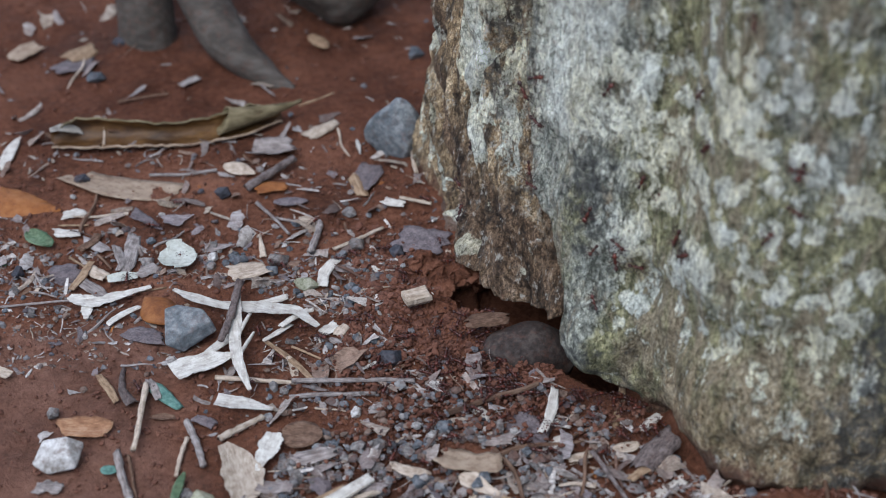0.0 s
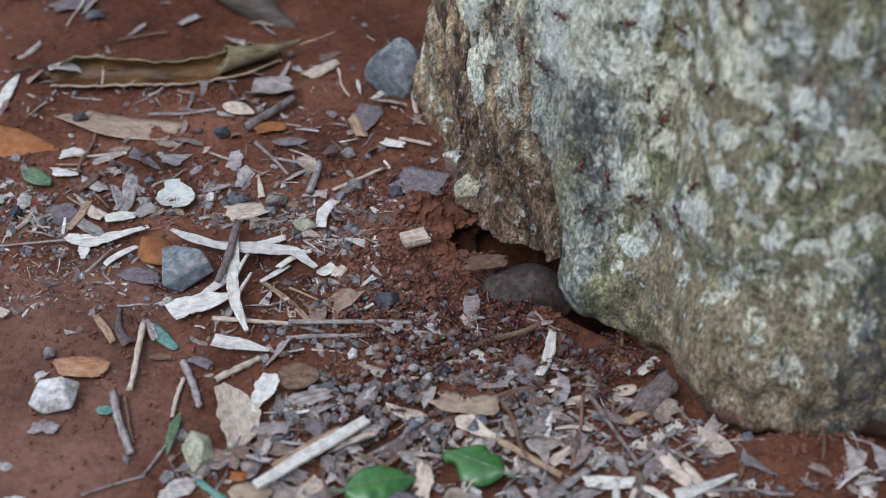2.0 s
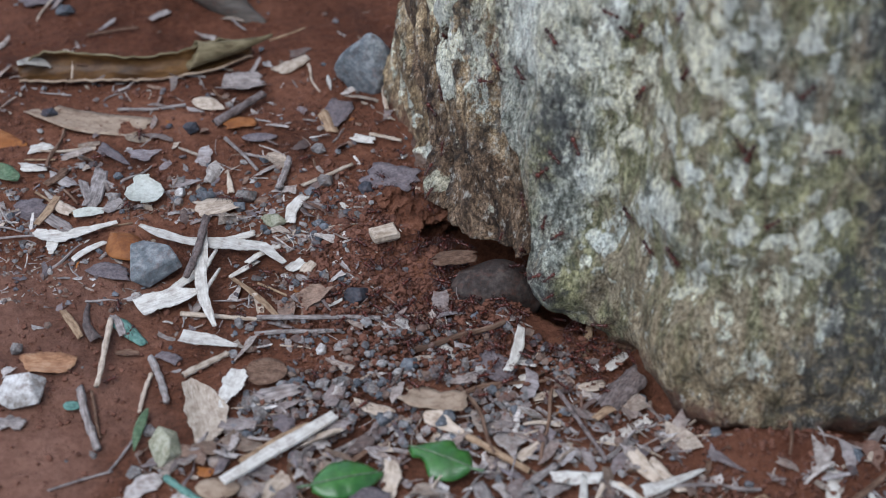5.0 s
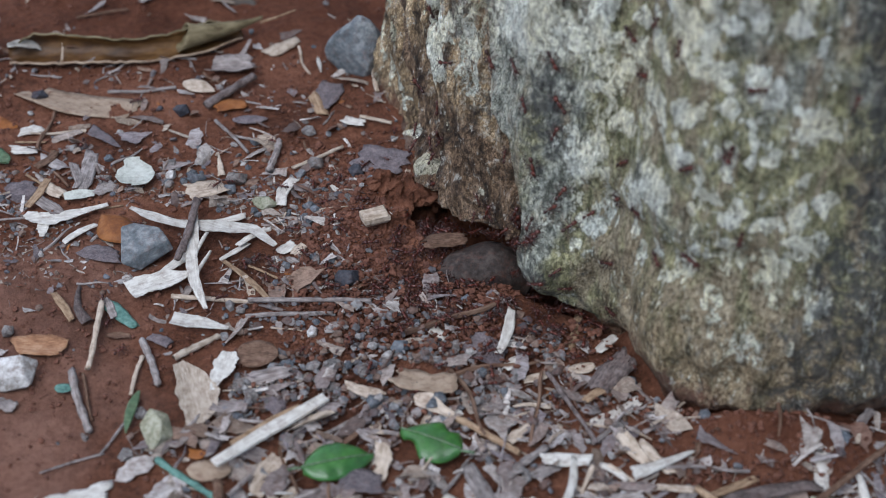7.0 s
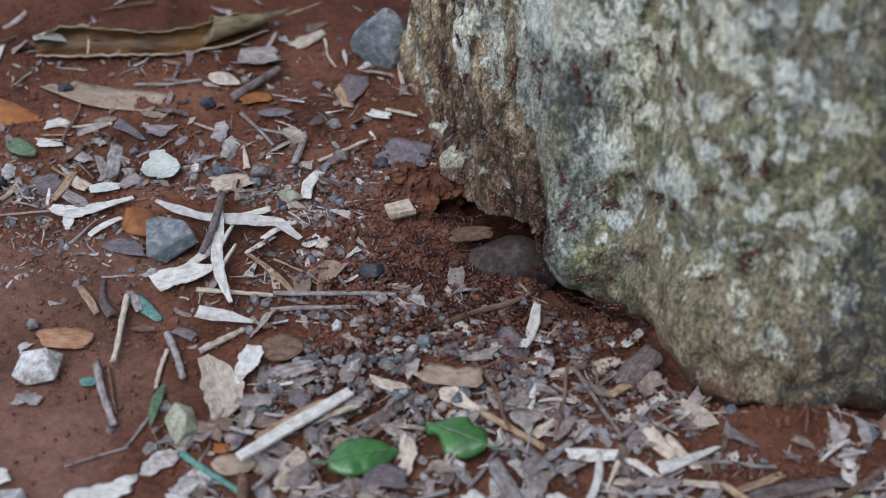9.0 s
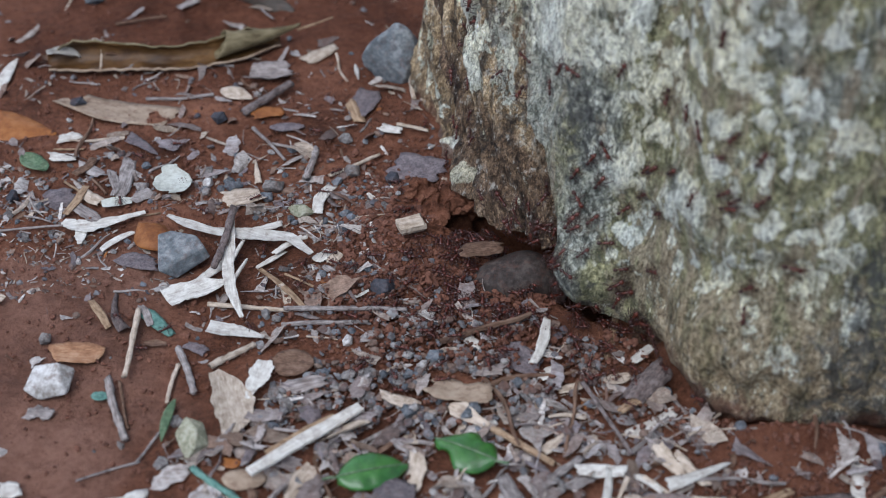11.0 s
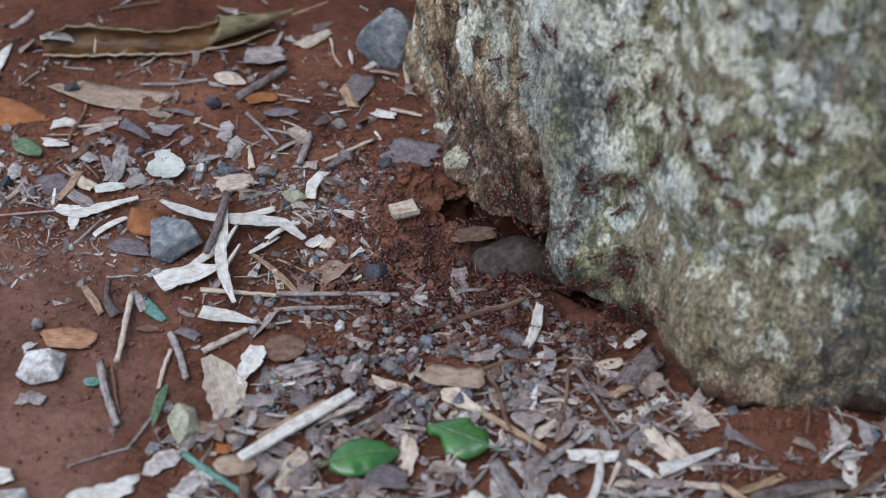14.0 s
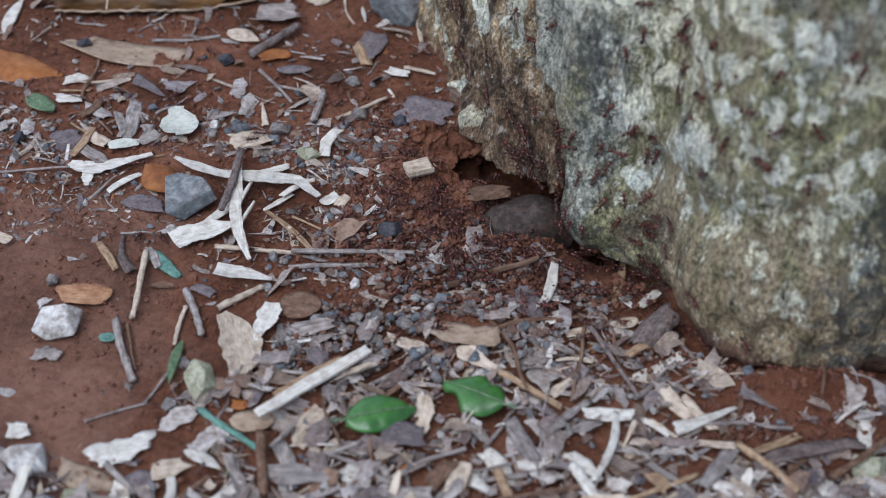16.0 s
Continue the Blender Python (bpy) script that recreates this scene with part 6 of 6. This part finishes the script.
def bark_climb(deg, z, speed, t0, start):
    """Out of the hollow at start, up the bark to (deg, z) at t0, then on at leisure."""
    foot = crowd.uniform(210, 218) if deg > 205 else crowd.uniform(187, 193)
    across, rise = (deg - foot) * math.pi / 180 * 0.16, z - 0.004
    a = math.atan2(rise, across)
    out, d, h = [], deg, z
    ph = crowd.uniform(0, 6)
    for t in TIMES:
        if t <= t0:
            k = min(max((t - start) / (t0 - start), 0), 1)
            d, h = foot + (deg - foot) * k + 1.2 * math.sin(t * 1.3 + ph) * k * (1 - k) * 4, 0.004 + rise * k
            out.append((t, bark_pose(d, h, a, 0.0012 if t > start else -0.02)))
        else:
            a += crowd.normal() * 0.25
            d += math.cos(a) * speed * STEP / 0.16 * 180 / math.pi
            h += math.sin(a) * speed * STEP
            d, h = min(max(d, 166), 276), min(max(h, 0.006), 0.30)
            out.append((t, bark_pose(d, h, a)))
    return out


def ground_way(x, y, start, speed, reach):
    """Out of the nest at start, then to and fro round (x, y)."""
    nest = np.array([0.006, 0.008]) if crowd.random() < 0.6 else np.array([0.040, -0.022])
    px, py = nest + crowd.normal(size=2) * 0.004
    a = math.atan2(y - py, x - px)
    out, inside = [], True
    thick = float(in_mulch(np.array(x), np.array(y)))
    if start < 0:
        px, py, inside = x, y, False
        a = crowd.uniform(-3.1, 3.1)
    for t in TIMES:
        sink = -0.008 if t < start else 0.0008 + 0.0035 * thick * min(1.0, (t - start) / 2 if start > 0 else 1.0)
        out.append((t, ground_pose(px, py, a, sink)))
        if t < start:
            continue
        want = math.atan2(y - py, x - px)
        far = math.hypot(x - px, y - py)
        turn = (want - a + math.pi) % (2 * math.pi) - math.pi
        a += max(-1.1, min(1.1, (turn * 0.6 if far > reach else 0) + crowd.normal() * 0.45))
        v = speed * STEP * (0.3 + crowd.random())
        nx, ny = px + math.cos(a) * v, py + math.sin(a) * v
        d = math.degrees(math.atan2(ny - AXIS_Y, nx - AXIS_X)) % 360
        if math.hypot(nx - AXIS_X, ny - AXIS_Y) > float(np.interp(d, _fine, _table)) - 0.002:
            px, py = nx, ny
        else:
            a += 1.0
    return out


first_ant = build_ant()


def ant(rows, size):
    ob = first_ant if not ANTS else copy_thing(first_ant, Matrix())
    ob.scale = (size,) * 3
    ANTS.append((ob, rows))


ant(bark_way(204.7, 0.1194, -0.87, 0.0032, 0.0), 0.97)
ant(bark_way(223.8, 0.1407, 1.05, 0.0053, 0.0), 0.88)
ant(bark_way(234.9, 0.1007, 1.22, 0.0046, 0.0), 0.93)
ant(bark_way(209.3, 0.0792, 3.14, 0.0052, 0.0), 0.80)
ant(bark_way(241.2, 0.0943, 4.54, 0.0059, 0.0), 0.98)
ant(bark_way(232.4, 0.0682, 0.09, 0.0063, 0.0), 0.81)
ant(bark_way(209.0, 0.1085, 0.17, 0.0029, 1.5), 0.89)
ant(bark_way(232.4, 0.1149, 1.40, 0.0093, 1.5), 0.76)
ant(bark_way(245.0, 0.1406, 1.05, 0.0025, 1.5), 0.90)
ant(bark_way(257.1, 0.1445, -1.40, 0.0041, 1.5), 0.94)
ant(bark_way(256.0, 0.1258, 0.79, 0.0080, 1.5), 0.78)
ant(bark_way(259.5, 0.1278, -0.96, 0.0083, 1.5), 0.79)
ant(bark_way(223.1, 0.0828, 4.54, 0.0027, 1.5), 0.95)
ant(bark_way(231.3, 0.0747, 0.00, 0.0058, 1.5), 0.81)
ant(bark_way(226.6, 0.0558, 1.31, 0.0087, 1.5), 0.81)
ant(bark_way(210.0, 0.0785, -0.79, 0.0097, 1.5), 0.78)
ant(bark_way(188.6, 0.0480, 1.05, 0.0054, 1.5), 0.89)
ant(bark_way(215.4, 0.1348, 0.00, 0.0086, 3.5), 0.95)
ant(bark_way(233.7, 0.1495, 3.14, 0.0081, 3.5), 0.80)
ant(bark_way(247.2, 0.1768, 3.67, 0.0086, 3.5), 0.79)
ant(bark_way(253.6, 0.1394, 4.71, 0.0052, 3.5), 0.75)
ant(bark_way(264.1, 0.1656, 3.67, 0.0071, 3.5), 0.84)
ant(bark_way(227.9, 0.0832, 1.40, 0.0054, 3.5), 0.95)
ant(bark_way(245.2, 0.1024, 0.70, 0.0047, 3.5), 0.88)
ant(bark_way(224.3, 0.0583, 4.19, 0.0041, 3.5), 0.77)
ant(bark_climb(227.8, 0.1187, 0.0016, 8.5, 3.1), 0.82)
ant(bark_climb(235.3, 0.0962, 0.0039, 8.5, 4.5), 0.89)
ant(bark_climb(248.6, 0.1149, 0.0015, 8.5, 2.6), 0.79)
ant(bark_climb(202.4, 0.0747, 0.0049, 8.5, 4.4), 0.89)
ant(bark_climb(216.1, 0.0888, 0.0044, 8.5, 3.5), 0.74)
ant(bark_climb(250.1, 0.0986, 0.0017, 8.5, 3.5), 0.90)
ant(bark_climb(228.2, 0.0987, 0.0017, 12.5, 4.9), 0.81)
ant(bark_climb(239.2, 0.0840, 0.0047, 12.5, 2.6), 0.81)
ant(bark_climb(259.1, 0.1267, 0.0059, 12.5, 3.9), 0.88)
ant(bark_climb(228.3, 0.0637, 0.0030, 12.5, 4.8), 0.77)
ant(bark_climb(230.6, 0.0646, 0.0028, 12.5, 3.9), 0.81)
ant(bark_climb(230.4, 0.1093, 0.0035, 14.5, 4.9), 0.79)
ant(bark_climb(244.8, 0.1298, 0.0020, 14.5, 4.7), 0.72)
ant(bark_climb(226.3, 0.0709, 0.0052, 14.5, 3.8), 0.91)
ant(bark_climb(253.3, 0.1292, 0.0048, 14.5, 2.1), 0.82)
ant(bark_climb(248.2, 0.1264, 0.0021, 14.5, 3.7), 0.81)
ant(bark_climb(241.1, 0.0910, 0.0053, 14.5, 4.2), 0.86)
ant(bark_climb(234.9, 0.0722, 0.0014, 14.5, 4.9), 0.84)
ant(bark_climb(197.2, 0.0563, 0.0041, 14.5, 2.1), 0.76)
ant(bark_climb(224.7, 0.0416, 0.0018, 14.5, 4.9), 0.76)
ant(bark_climb(233.3, 0.0560, 0.0046, 14.5, 2.8), 0.75)
ant(bark_climb(238.9, 0.1266, 0.0058, 16.0, 4.9), 0.90)
ant(bark_climb(262.5, 0.1476, 0.0057, 16.0, 2.1), 0.75)
ant(bark_climb(255.3, 0.1135, 0.0023, 16.0, 2.9), 0.74)
ant(bark_climb(221.7, 0.0596, 0.0040, 16.0, 2.1), 0.82)
ant(bark_climb(208.6, 0.0488, 0.0029, 16.0, 2.1), 0.74)
for i in range(58):
    deg, z = crowd.uniform(206, 246), crowd.uniform(0.004, 0.045) * crowd.random() ** 0.5
    t0 = crowd.uniform(4, 15)
    ant(bark_climb(deg, z, crowd.uniform(0.001, 0.005), t0, t0 - crowd.uniform(2, 4)), crowd.uniform(0.7, 0.95))
for i in range(26):
    deg, z = crowd.uniform(204, 224), crowd.uniform(0.010, 0.035)
    t0 = crowd.uniform(3, 14)
    ant(bark_climb(deg, z, crowd.uniform(0.0005, 0.002), t0, t0 - crowd.uniform(1, 3)), crowd.uniform(0.6, 0.85))
for i in range(14):
    deg, z = crowd.uniform(178, 203), crowd.uniform(0.012, 0.09)
    t0 = crowd.uniform(0, 14)
    ant(bark_climb(deg, z, crowd.uniform(0.001, 0.005), t0, t0 - crowd.uniform(3, 6)), crowd.uniform(0.7, 0.95))
count = 0
while count < 250:
    x, y = crowd.uniform(-0.06, 0.10), crowd.uniform(-0.10, 0.045)
    if 110 < count <= 165:
        x, y = crowd.uniform(-0.035, 0.09), crowd.uniform(-0.115, -0.04)
    if 190 < count:
        x, y = crowd.uniform(-0.01, 0.075), crowd.uniform(-0.075, -0.01)
    elif count > 165:
        x, y = crowd.uniform(-0.15, 0.0), crowd.uniform(-0.10, 0.10)
    d = math.degrees(math.atan2(y - AXIS_Y, x - AXIS_X)) % 360
    gap = math.hypot(x - AXIS_X, y - AXIS_Y) - float(np.interp(d, _fine, _table)) + 0.002
    if gap < 0.003 or (count <= 110 and crowd.random() > math.exp(-gap / 0.045) * (0.25 if y > -0.02 else 0.55 if x < 0.02 else 1.0)):
        continue
    ant(ground_way(x, y, crowd.uniform(-4, 8.5) if count < 150 else crowd.uniform(-20, 3), crowd.uniform(0.003, 0.011), 0.014), crowd.uniform(0.62, 0.85))
    count += 1


def motions():
    for ob, rows in ANTS:
        walk(ob, rows)
    # the legs of the ants on the bark step in two threes
    for ob, rows in ANTS[:26]:
        legs = [o for o in ob.children if o.name.startswith("leg")]
        for i, leg in enumerate(legs):
            sign = 1 if i % 2 else -1
            walk(leg, [(t * 0.25, pose(0, 0, 0, 0, 0, 11 * sign * (1 if t % 2 else -1))) for t in range(65)])


motions()
